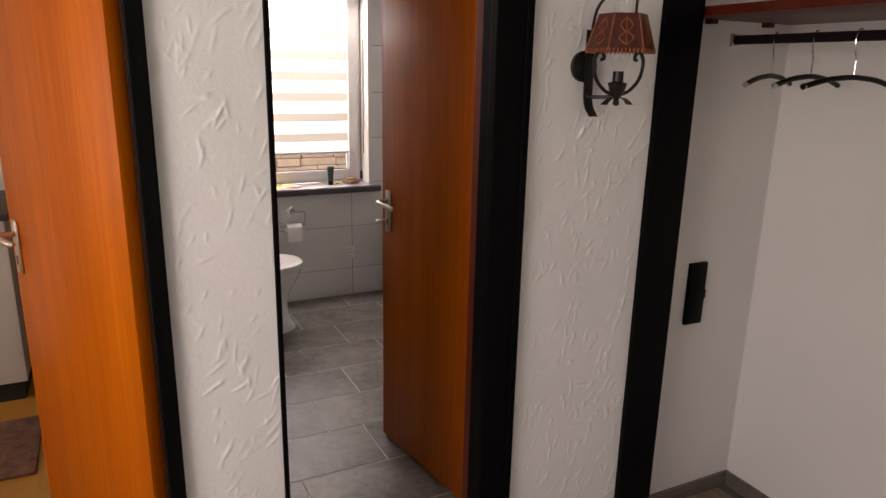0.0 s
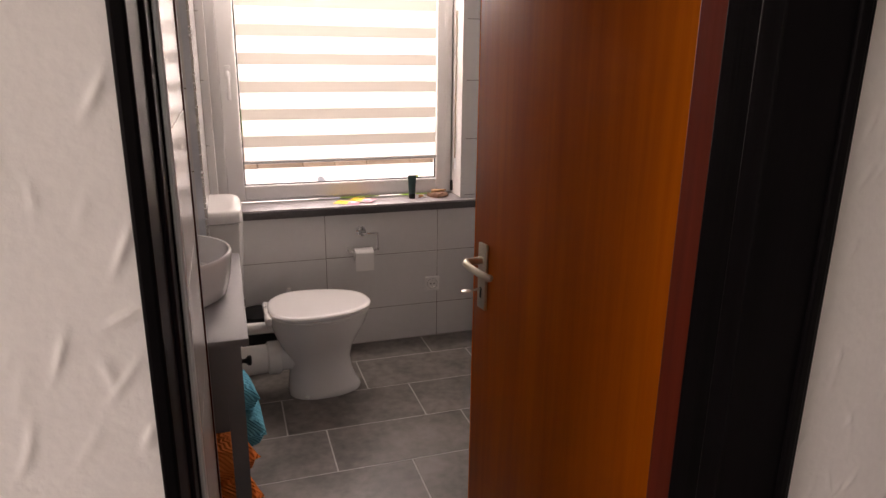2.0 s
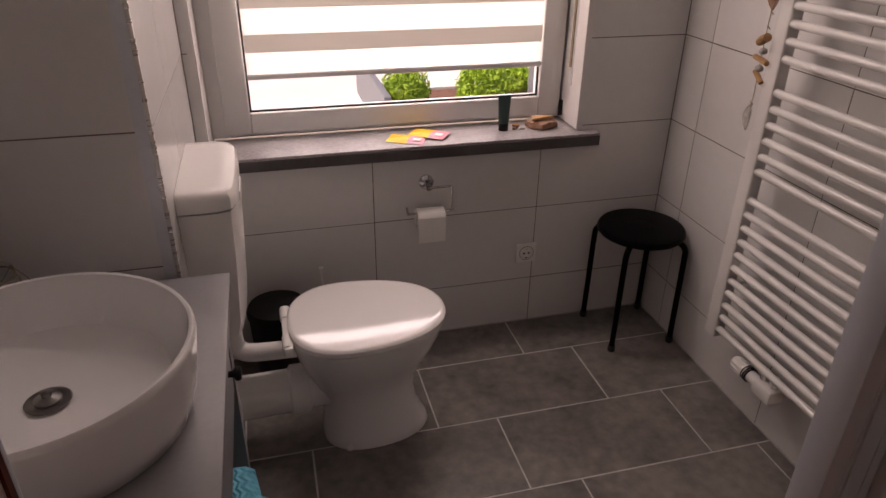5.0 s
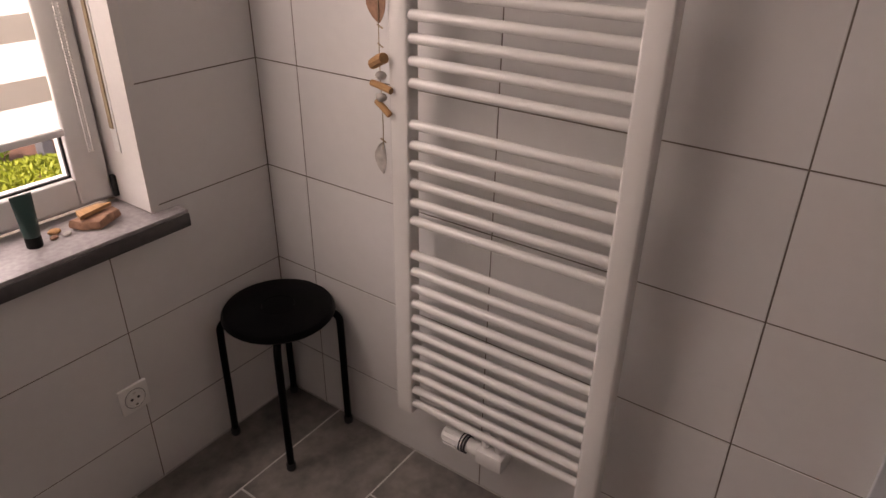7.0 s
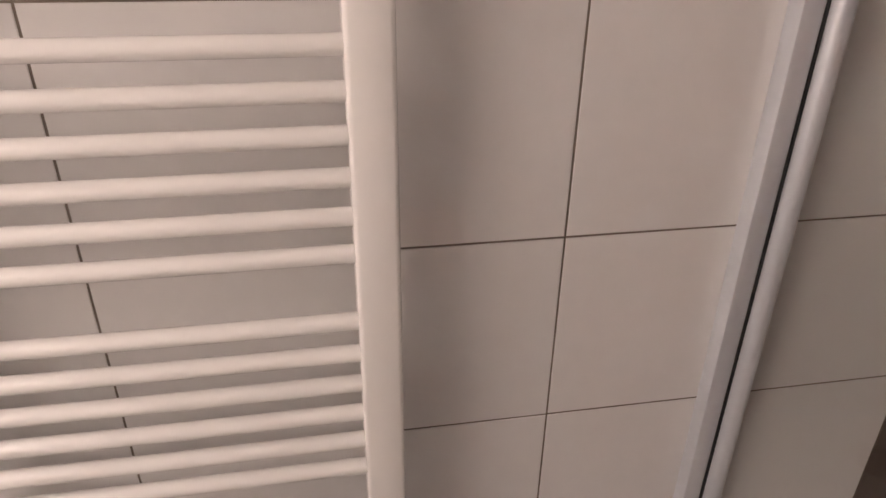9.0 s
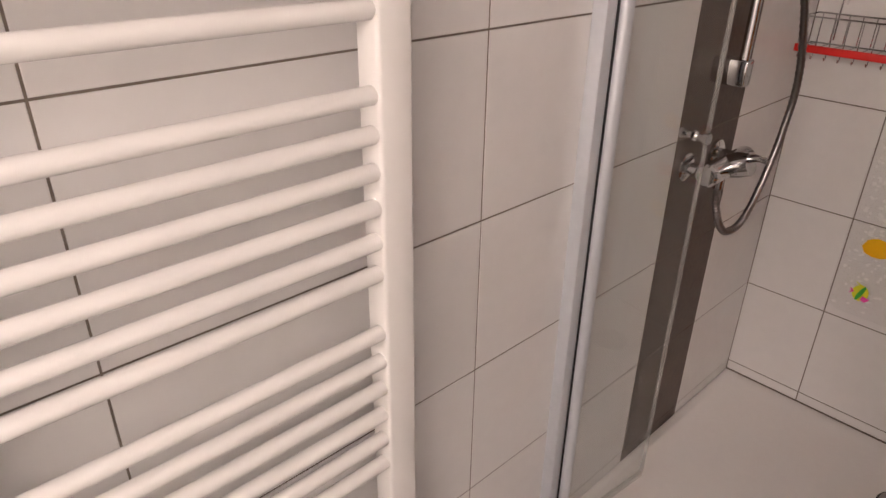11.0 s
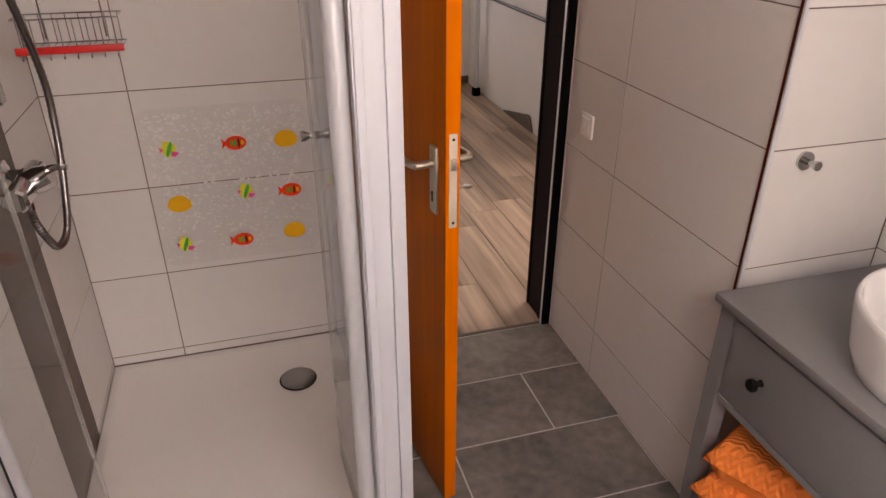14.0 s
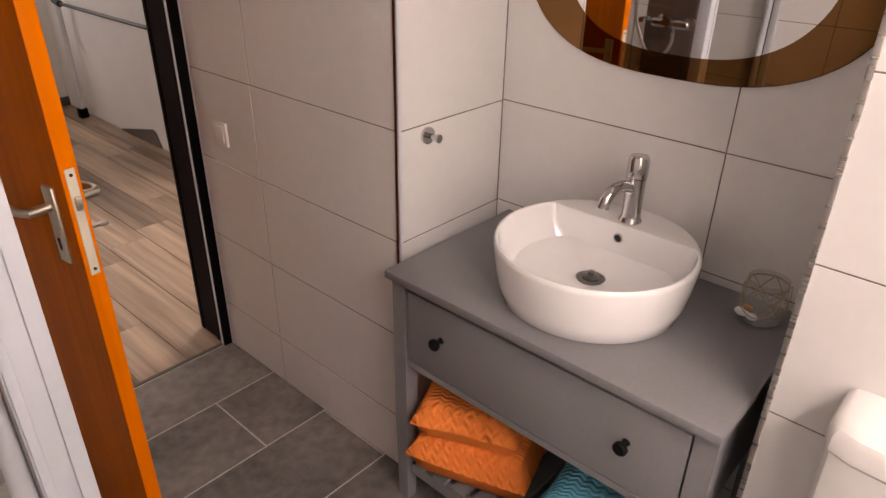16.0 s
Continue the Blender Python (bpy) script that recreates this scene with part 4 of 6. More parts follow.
def wall_socket(x, z):
    s = thing("power_socket", "white recessed wall power socket on the tiles", "socket")
    part("frame", box(B(), (x - 0.04, -0.009, z - 0.04), (x + 0.04, 0.001, z + 0.04), 0.003), M_PLASTIC, s)
    bm = B()
    n = 28
    rings = [ring(bm, [(x + r * math.cos(2 * math.pi * i / n), y, z + r * math.sin(2 * math.pi * i / n)) for i in range(n)]) for r, y in ((0.026, -0.009), (0.0255, -0.0125), (0.0215, -0.0125), (0.0205, -0.0095), (0.002, -0.0095))]
    skin(bm, rings, True, (False, True))
    part("well", bm, M_PLASTIC, s)
    # dark ring draws the shade in the gap round the insert
    part("insert_gap_shade", tube(B(), [(x + 0.0285 * math.cos(2 * math.pi * i / 24), -0.009, z + 0.0285 * math.sin(2 * math.pi * i / 24)) for i in range(25)], 0.0012, 5), M_HOSE, s)
    for dx in (-0.0095, 0.0095):
        part("contact_hole", tube(B(), [(x + dx, -0.0094, z), (x + dx, -0.0102, z)], 0.0042, 10), M_RUBBER, s)
    for dz in (-0.019, 0.019):
        part("earth_clip", box(B(), (x - 0.004, -0.0118, z + dz - 0.0025), (x + 0.004, -0.0098, z + dz + 0.0025)), M_STEEL, s)
    return s


wall_socket(-0.535, 0.312)

sw = thing("light_switch", "white rocker light switch on the tiled wall", "switch")
part("frame", box(B(), (X_WEST - 0.001, -2.538, 0.872), (X_WEST + 0.009, -2.458, 0.952), 0.003), M_PLASTIC, sw)
part("rocker", box(B(), (X_WEST + 0.006, -2.525, 0.884), (X_WEST + 0.013, -2.471, 0.940), 0.003), M_PLASTIC, sw)

hk = thing("towel_hook", "small round chrome towel hook on the tiled wall", "hook")
part("rosette", tube(B(), [(-1.757, NICHE_S, 1.075), (-1.757, NICHE_S + 0.008, 1.075)], 0.022, 24), M_CHROME, hk)
part("peg", tube(B(), [(-1.757, NICHE_S + 0.006, 1.075), (-1.757, NICHE_S + 0.034, 1.075), (-1.757, NICHE_S + 0.036, 1.075), (-1.757, NICHE_S + 0.044, 1.075)], [0.007, 0.007, 0.011, 0.011], 16), M_CHROME, hk)

# ---- things on the sill ----
ZS = WIN_B
tubeb = thing("cosmetic_tube", "dark green squeeze tube standing on its cap on the sill", "tube", at=(-0.632, 0.06, ZS))
part("cap", lathe(B(), [(0.0165, 0.0), (0.0175, 0.002), (0.0175, 0.024), (0.0165, 0.026)], n=20), M_BIN, tubeb)
bm = B()
skin(bm, [ring(bm, [(a * math.cos(2 * math.pi * i / 20), b * math.sin(2 * math.pi * i / 20), z) for i in range(20)]) for z, a, b in ((0.026, 0.017, 0.017), (0.04, 0.0185, 0.018), (0.08, 0.021, 0.013), (0.118, 0.0235, 0.004), (0.125, 0.0235, 0.0015))])
part("body", bm, M_GREENDK, tubeb)

slab = thing("wood_slice", "wedge of bark-edged olive wood lying on the sill", "wood piece", at=(-0.49, 0.05, ZS))
bm = B()
pts = [(-0.055, 0.02), (-0.03, 0.035), (0.02, 0.038), (0.06, 0.025), (0.058, -0.005), (0.02, -0.03), (-0.01, -0.034), (-0.04, -0.005)]
skin(bm, [ring(bm, [(px * s, py * s, z + 0.006 * math.sin(px * 60)) for px, py in pts]) for z, s in ((0.007, 1.0), (0.012, 1.03), (0.024, 0.97), (0.026, 0.93))])
part("slice", bm, M_LEAFWOOD, slab, "", False)
pts2 = [(-0.04, -0.01), (0.05, 0.012), (0.02, 0.03), (-0.03, 0.028)]
bm = B()
skin(bm, [ring(bm, [(px, py, z) for px, py in pts2]) for z in (0.031, 0.04)])
part("chip", bm, M_DRIFT, slab, "pale split chip on top", False)
for i, (dx, dy, r, mt, lb) in enumerate(((-0.575, 0.085, 0.012, M_DRIFT, "small brown pebble on the sill"), (-0.562, 0.055, 0.009, M_SHELL, "small white shell on the sill"), (-0.588, 0.06, 0.008, M_LEAFWOOD, "small dark pebble on the sill"))):
    pb = thing("pebble", lb, "pebble", "pebbles on the sill", at=(dx, dy, ZS))
    bm = B()
    bmesh.ops.create_icosphere(bm, subdivisions=2, radius=r, matrix=Matrix.Translation((0, 0, r * 0.55)) @ Matrix.Diagonal((1.3, 1, 0.55, 1)))
    for v in bm.verts:
        v.co += Vector((noise.noise(v.co * 90 + Vector((i, 0, 0))) * 0.0015,) * 3)
    part("stone", bm, mt, pb)


def sachet(x, y, rz, lift):
    s = thing("sachet", "yellow and pink cosmetic sachet lying flat on the sill", "sachet", "sachets on the sill")
    for nm, x0, x1, mt in (("yellow_half", -0.055, 0.005, M_YELLOW), ("pink_half", 0.005, 0.05, M_PINK)):
        bm = B()
        n = 6
        a = [[(x0 + (x1 - x0) * i / n, -0.035 + 0.07 * j / n, 0.001 + 0.006 * max(0, 1 - ((x0 + (x1 - x0) * i / n) / 0.055) ** 2) * (1 - (2 * j / n - 1) ** 2)) for j in range(n + 1)] for i in range(n + 1)]
        top = [ring(bm, r) for r in a]
        skin(bm, top, False, (False, False))
        part(nm, bm, mt, s, "", True)
    bm = box(B(), (0.018, -0.02, 0.0055), (0.04, 0.0, 0.0062))
    part("print_block", bm, M_PAPER, s, "", False)
    s.matrix_basis = pose(x, y, ZS + lift, 0, 0, rz) @ Matrix.Scale(1.22, 4)
    return s


sachet(-0.985, 0.03, -26, 0.001)
sachet(-0.90, 0.055, -34, 0.006)


# ---- washstand ----
VX0, VX1, VY0, VY1, VZ = X_NICHE + 0.004, -1.552, -1.612, -0.772, 0.788


def washstand():
    v = thing("washstand", "grey lacquered wooden washstand with one drawer and an open slatted shelf", "washstand")
    part("top", box(B(), (VX0, VY0 - 0.006, VZ - 0.022), (VX1, VY1 + 0.006, VZ), 0.004), M_VANITY, v)
    xf = VX1 - 0.022
    for y0 in (VY0, VY1 - 0.045):
        for x0 in (VX0 + 0.004, xf - 0.045):
            bm = B()
            skin(bm, [ring(bm, [(x0 + g, y0 + g, z), (x0 + 0.045 - g, y0 + g, z), (x0 + 0.045 - g, y0 + 0.045 - g, z), (x0 + g, y0 + 0.045 - g, z)]) for z, g in ((0.0, 0.005), (0.30, 0.001), (VZ - 0.022, 0.0))])
            part("leg", bm, M_VANITY, v, "", False)
    part("front_rail", box(B(), (xf - 0.03, VY0 + 0.045, VZ - 0.045), (xf - 0.004, VY1 - 0.045, VZ - 0.022), 0.001), M_VANITY, v, "", False)
    part("front_rail", box(B(), (xf - 0.03, VY0 + 0.045, 0.505), (xf - 0.004, VY1 - 0.045, 0.523), 0.001), M_VANITY, v, "", False)
    dr = part("drawer_front", box(B(), (xf - 0.024, VY0 + 0.049, 0.527), (xf - 0.003, VY1 - 0.049, VZ - 0.049), 0.003), M_VANITY, v)
    for y in (-1.447, -0.943):
        kb = part("knob", tube(B(), [(xf - 0.003, y, 0.645), (xf + 0.004, y, 0.645), (xf + 0.012, y, 0.645), (xf + 0.018, y, 0.645), (xf + 0.026, y, 0.645), (xf + 0.029, y, 0.645)], [0.009, 0.0065, 0.0075, 0.0155, 0.0155, 0.012], 18), M_BIN, dr, "round black drawer knob")
    for y0 in (VY0 + 0.012, VY1 - 0.03):
        part("side_panel", box(B(), (VX0 + 0.045, y0, 0.505), (xf - 0.045, y0 + 0.018, VZ - 0.022)), M_VANITY, v, "", False)
        part("side_rail", box(B(), (VX0 + 0.045, y0, 0.105), (xf - 0.045, y0 + 0.02, 0.14)), M_VANITY, v, "", False)
    part("back_panel", box(B(), (VX0 + 0.01, VY0 + 0.045, 0.505), (VX0 + 0.022, VY1 - 0.045, VZ - 0.022)), M_VANITY, v, "", False)
    part("shelf_rail", box(B(), (xf - 0.04, VY0 + 0.045, 0.105), (xf - 0.018, VY1 - 0.045, 0.142)), M_VANITY, v, "", False)
    part("shelf_rail", box(B(), (VX0 + 0.02, VY0 + 0.045, 0.105), (VX0 + 0.042, VY1 - 0.045, 0.142)), M_VANITY, v, "", False)
    k, y = 0, VY0 + 0.06
    while y < VY1 - 0.09:
        part("shelf_slat", box(B(), (VX0 + 0.02, y, 0.142), (xf - 0.018, y + 0.045, 0.156), 0.001), M_VANITY, v, "", False)
        y += 0.068
    return v


washstand()


def folded_towel(name, label, mat, cx, cy, z0, lx, ly, hgt, layers, rz, tip=0.0):
    """A folded towel: a few soft layers with rounded folds along the front."""
    t = thing(name, label, "towel", "folded towels on the washstand shelf")
    for k in range(layers):
        bm = B()
        th = hgt / layers
        n, m = 14, 12
        ax, ay = lx / 2 * (1 - 0.03 * (k % 2)), ly / 2 * (1 - 0.025 * ((k + 1) % 2))
        def sheet(top):
            rows = []
            for i in range(n + 1):
                r = []
                for j in range(m + 1):
                    u, w = 2 * i / n - 1, 2 * j / m - 1
                    edge = min(1.0, (1 - abs(u)) * lx / 2 / (th * 0.44)) if abs(u) < 1 else 0.0
                    edge2 = min(1.0, (1 - abs(w)) * ly / 2 / (th * 0.44)) if abs(w) < 1 else 0.0
                    e = math.sqrt(max(0, 1 - (1 - edge) ** 2)) * math.sqrt(max(0, 1 - (1 - edge2) ** 2))
                    wob = 0.006 * noise.noise(Vector((u * 1.7, w * 1.7, k + rz)))
                    zc = th * (k + 0.5)
                    r.append((u * ax, w * ay, zc + (1 if top else -1) * th * 0.49 * e + (wob if top or k else 0)))
                rows.append(ring(bm, r))
            skin(bm, rows, False, (False, False))
        sheet(True)
        sheet(False)
        bmesh.ops.remove_doubles(bm, verts=bm.verts, dist=0.0005)
        part("fold", bm, mat, t)
    t.matrix_basis = pose(cx, cy, z0, 0, tip, rz)
    return t


folded_towel("orange_towel", "folded bright orange terry towel with a zigzag weave", M_ORANGE, -1.745, -1.425, 0.157, 0.32, 0.36, 0.15, 1, 18)
folded_towel("orange_towel", "smaller folded orange zigzag terry towel on top of the stack", M_ORANGE, -1.727, -1.445, 0.299, 0.28, 0.30, 0.118, 1, 24)
folded_towel("teal_towel", "folded teal-blue terry towel with a zigzag weave", M_TEAL, -1.69, -1.045, 0.157, 0.35, 0.28, 0.135, 1, 3)
folded_towel("teal_towel", "second folded teal-blue terry towel on the stack", M_TEAL, -1.675, -1.03, 0.286, 0.28, 0.22, 0.095, 1, 9)


# ---- basin and tap ----
BX, BY = -1.808, -1.190


def basin():
    b = thing("washbasin", "round white ceramic vessel basin standing on the washstand", "washbasin", at=(BX, BY, VZ))
    n = 64
    def circ(r, z):
        return [(r * math.cos(2 * math.pi * i / n), r * math.sin(2 * math.pi * i / n), z) for i in range(n)]
    def inner(r, z, f):
        """Inner ring, cut flat at the back by the tap ledge; f fades the cut."""
        out = []
        for i in range(n):
            a = 2 * math.pi * i / n
            x, y = r * math.cos(a), r * math.sin(a)
            lim = -0.108 - 0.03 * (1 - f)
            out.append((max(x, lim) if f > 0 else x, y, z))
        return out
    bm = B()
    rings = [ring(bm, circ(0.196, 0.0)), ring(bm, circ(0.201, 0.004)), ring(bm, circ(0.211, 0.04)), ring(bm, circ(0.219, 0.09)), ring(bm, circ(0.2225, 0.128)), ring(bm, circ(0.2215, 0.137)), ring(bm, circ(0.2185, 0.1405)),
             ring(bm, circ(0.2155, 0.1408)), ring(bm, inner(0.2125, 0.1395, 0.9)), ring(bm, inner(0.211, 0.134, 1)), ring(bm, inner(0.203, 0.10, 1)), ring(bm, inner(0.175, 0.062, 1)), ring(bm, [(x * 0.62 + 0.006, y * 0.62, 0.046) for x, y, z in inner(0.17, 0, 1)]),
             ring(bm, circ(0.045, 0.040)), ring(bm, circ(0.024, 0.038))]
    skin(bm, rings)
    part("bowl", bm, M_BASIN, b)
    dn = part("drain", lathe(B(), [(0.0, 0.040), (0.031, 0.040), (0.033, 0.0425), (0.028, 0.044), (0.024, 0.0425), (0.0, 0.0425)], (0.0, 0, 0), 28, (False, False)), M_HOSE, b)
    part("plug", lathe(B(), [(0.019, 0.0425), (0.0195, 0.047), (0.012, 0.050), (0.007, 0.052), (0.0075, 0.060), (0.0, 0.062)], (0, 0, 0), 20, (True, False)), M_HOSE, dn)
    part("overflow_hole", tube(B(), [(-0.1085, 0.0, 0.105), (-0.1055, 0.0, 0.105)], 0.0085, 18), M_RUBBER, b, "dark overflow hole")
    part("overflow_ring", tube(B(), [(-0.1062, 0.0105 * math.cos(a), 0.105 + 0.0105 * math.sin(a)) for a in [2 * math.pi * k / 20 for k in range(21)]], 0.002, 6), M_CHROME, b)
    return b


basin().scale = (1.035, 1.035, 1.0)


def tap():
    t = thing("basin_tap", "chrome single-lever basin tap", "tap", at=(BX - 0.146, BY + 0.006, VZ + 0.1405))
    part("body", lathe(B(), [(0.0265, 0), (0.0275, 0.003), (0.0255, 0.008), (0.0225, 0.018), (0.0225, 0.105), (0.0235, 0.112)], n=28), M_CHROME, t)
    part("lever_cap", lathe(B(), [(0.0235, 0.1135), (0.0245, 0.117), (0.0245, 0.155), (0.021, 0.163), (0.0, 0.166)], n=28, cap=(True, False)), M_CHROME, t)
    part("lever", box(B(), (-0.005, -0.004, 0.162), (0.02, 0.004, 0.168), 0.0025), M_CHROME, t)
    pts = smooth_path([(0.012, -0.003, 0.088), (0.045, -0.010, 0.10), (0.075, -0.018, 0.094), (0.094, -0.022, 0.076), (0.099, -0.024, 0.058)], 5)
    part("spout", tube(B(), pts, [0.0135] * (len(pts) - 3) + [0.0135, 0.014, 0.0145], 16), M_CHROME, t)
    return t


tap()


def candle_jar(x, y):
    j = thing("candle_jar", "small glass jar with jute net and shells on the washstand", "jar", at=(x, y, VZ))
    bm = B()
    lathe(bm, [(0.0, 0.002), (0.034, 0.002), (0.039, 0.008), (0.042, 0.045), (0.040, 0.075), (0.036, 0.084), (0.038, 0.094)], n=28, cap=(False, False))
    part("glass", bm, M_FROST, j)
    for k in range(6):
        a0 = 2 * math.pi * k / 6
        for s in (1, -1):
            pts = [(0.043 * math.cos(a0 + s * f * 1.05), 0.043 * math.sin(a0 + s * f * 1.05), 0.082 - 0.06 * f) for f in (0, 0.25, 0.5, 0.75, 1)]
            part("net_string", tube(B(), pts, 0.0011, 5), M_STRING, j)
    part("neck_string", tube(B(), [(0.038 * math.cos(a), 0.038 * math.sin(a), 0.083) for a in [2 * math.pi * k / 20 for k in range(21)]], 0.0018, 6), M_STRING, j)
    part("wire_bail", tube(B(), smooth_path([(0.02, -0.036, 0.085), (0.05, -0.03, 0.05), (0.05, 0.0, 0.028), (0.05, 0.03, 0.05), (0.02, 0.038, 0.085)], 5), 0.0011, 5), M_STRING, j)
    for dy, z, r in ((-0.012, 0.03, 0.012), (0.008, 0.026, 0.010), (-0.002, 0.042, 0.009)):
        bm = B()
        bmesh.ops.create_icosphere(bm, subdivisions=2, radius=r, matrix=Matrix.Translation((0.044, dy - 0.012, z)) @ Matrix.Diagonal((0.5, 1.2, 0.8, 1)))
        part("shell", bm, M_BASIN if r > 0.0095 else M_DRIFT, j, "small shell")
    return j


candle_jar(-1.972, -0.855).scale = (1.12, 1.12, 1.12)


# ---- mirror ----
def superellipse(cy, cz, a, b, p, n=72):
    out = []
    for i in range(n):
        t = 2 * math.pi * i / n
        c, s = math.cos(t), math.sin(t)
        out.append((cy + a * math.copysign(abs(c) ** (2 / p), c), cz + b * math.copysign(abs(s) ** (2 / p), s)))
    return out


mir = thing("wall_mirror", "rounded frameless wall mirror with a bronze-tinted rim", "mirror")
part("bronze_rim", flat(B(), [(X_NICHE + 0.003, y, z) for y, z in superellipse(-1.190, 1.565, 0.422, 0.315, 2.7)], (0.005, 0, 0)), M_BRONZE, mir, "bronze-tinted mirror rim", False)
part("dark_edge", flat(B(), [(X_NICHE + 0.002, y, z) for y, z in superellipse(-1.190, 1.565, 0.4235, 0.3165, 2.7)], (0.0045, 0, 0)), M_RUBBER, mir, "", False)
part("mirror_glass", flat(B(), [(X_NICHE + 0.008, y, z) for y, z in superellipse(-1.186, 1.567, 0.312, 0.265, 2.6)], (0.003, 0, 0)), M_MIRROR, mir, "clear mirror centre", False)


# ---- shower ----
SY, SX = -1.62, -0.812


def shower():
    tray = thing("shower_tray", "white square shower tray with a round chrome waste", "shower tray")
    bm = B()
    x0, x1, y0, y1 = SX + 0.01, -0.001, Y_SOUTH + 0.001, SY - 0.005
    def rect(g, z):
        return [(x0 + g, y0 + g, z), (x1 - g, y0 + g, z), (x1 - g, y1 - g, z), (x0 + g, y1 - g, z)]
    skin(bm, [ring(bm, rect(0, 0.0)), ring(bm, rect(0, 0.160)), ring(bm, rect(0.004, 0.164)), ring(bm, rect(0.022, 0.164)), ring(bm, rect(0.03, 0.160)), ring(bm, rect(0.05, 0.147)), ring(bm, rect(0.2, 0.1435))])
    part("tray", bm, M_TRAY, tray)
    d = part("waste_cover", lathe(B(), [(0.0, 0.1435), (0.052, 0.1435), (0.057, 0.146), (0.057, 0.150), (0.053, 0.1535), (0.03, 0.155), (0.0, 0.1555)], (-0.602, -2.393, 0), 36, (False, False)), M_HOSE, tray, "round chrome waste cover")
    part("waste_gap", lathe(B(), [(0.0625, 0.1438), (0.0625, 0.1452)], (-0.602, -2.393, 0), 36), M_RUBBER, tray)

    enc = thing("shower_enclosure", "aluminium-framed shower enclosure with two clear glass swing doors", "shower enclosure")
    # wall profile, seal and pivot tube on the radiator side
    part("wall_profile", box(B(), (-0.030, SY - 0.008, 0.164), (0.0, SY + 0.022, 1.98), 0.003), M_ALU, enc)
    part("profile_groove", box(B(), (-0.032, SY - 0.011, 0.164), (-0.004, SY - 0.008, 1.97)), M_RUBBER, enc, "black seal", False)
    part("pivot_tube", tube(B(), [(-0.034, SY - 0.026, 0.166), (-0.034, SY - 0.026, 1.98)], 0.0145, 20), M_ALU, enc, "round silver pivot tube")
    part("head_rail", box(B(), (SX + 0.02, SY - 0.05, 1.955), (-0.02, SY - 0.01, 1.985), 0.003), M_ALU, enc)
    # post on the door side
    part("pivot_tube", tube(B(), [(-0.710, SY - 0.030, 0.166), (-0.710, SY - 0.030, 1.98)], 0.0185, 20), M_ALU, enc, "round silver pivot tube")
    part("profile_groove", box(B(), (-0.735, SY - 0.03, 0.164), (-0.732, SY - 0.002, 1.97)), M_ALU, enc, "silver groove", False)
    for a, b, dy in ((-0.751, -0.735, 0.004), (-0.787, -0.751, 0.0), (-0.815, -0.787, 0.006)):
        part("corner_profile", box(B(), (a, SY - 0.04, 0.0), (b, SY + dy, 1.98), 0.002), M_WHITEALU, enc, "pale ribbed corner profile")
    sp = part("side_glass", box(B(), (-0.784, Y_SOUTH + 0.03, 0.172), (-0.778, SY - 0.04, 1.93)), M_GLASS, enc, "clear fixed glass side panel", False)
    sp.visible_shadow = False
    part("wall_profile", box(B(), (-0.797, Y_SOUTH + 0.001, 0.164), (-0.765, Y_SOUTH + 0.032, 1.98), 0.002), M_WHITEALU, enc, "pale wall profile")
    part("bottom_rail", box(B(), (-0.791, Y_SOUTH + 0.032, 0.164), (-0.771, SY - 0.04, 0.176), 0.002), M_WHITEALU, enc)

    def glass_door(p, q, knob_side):
        p, q = Vector(p), Vector(q)
        d = (q - p).normalized()
        nrm = Vector((-d.y, d.x))
        bm = B()
        o = nrm * 0.003
        cs = [p - o, q - o, q + o, p + o]
        skin(bm, [ring(bm, [(c.x, c.y, z) for c in cs]) for z in (0.176, 1.93)])
        gl = part("glass_door", bm, M_GLASS, enc, "clear glass swing door", False)
        gl.visible_shadow = False
        cs = [q - nrm * 0.004, q + d * 0.006 - nrm * 0.004, q + d * 0.006 + nrm * 0.004, q + nrm * 0.004]
        bm = B()
        skin(bm, [ring(bm, [(c.x, c.y, z) for c in cs]) for z in (0.176, 1.93)])
        part("edge_seal", bm, M_FROST, gl, "clear edge seal", False)
        cs = [p - nrm * 0.006, q - nrm * 0.006, q + nrm * 0.006, p + nrm * 0.006]
        bm = B()
        skin(bm, [ring(bm, [(c.x, c.y, z) for c in cs]) for z in (0.166, 0.176)])
        part("drip_seal", bm, M_FROST, gl, "clear bottom seal", False)
        c = q - d * 0.045
        for s in (1, -1):
            a = [Vector((c.x, c.y, 1.145)) + Vector((nrm.x, nrm.y, 0)) * s * f for f in (0.003, 0.008, 0.016, 0.024, 0.032)]
            part("knob", tube(B(), a, [0.011, 0.0075, 0.0075, 0.012, 0.012], 16), M_CHROME, gl, "chrome door knob")

    glass_door((-0.040, SY - 0.042), (-0.068, -1.965), 1)
    glass_door((-0.705, SY - 0.052), (-0.690, -1.985), -1)
    # shower fittings on the dark strip
    mx = thing("shower_mixer", "chrome lever shower mixer on the dark tile strip", "shower mixer")
    yc, zc, xo = -2.10, 1.035, -0.065
    for y in (yc - 0.075, yc + 0.075):
        part("rosette", tube(B(), [(0.0, y, zc), (-0.008, y, zc), (-0.012, y, zc)], [0.033, 0.033, 0.026], 24), M_CHROME, mx)
        part("union", tube(B(), [(-0.008, y, zc), (xo, y, zc)], 0.014, 14), M_CHROME, mx)
    part("body", tube(B(), [(xo, yc - 0.10, zc), (xo, yc - 0.095, zc), (xo, yc + 0.095, zc), (xo, yc + 0.10, zc)], [0.022, 0.027, 0.027, 0.022], 20), M_CHROME, mx)
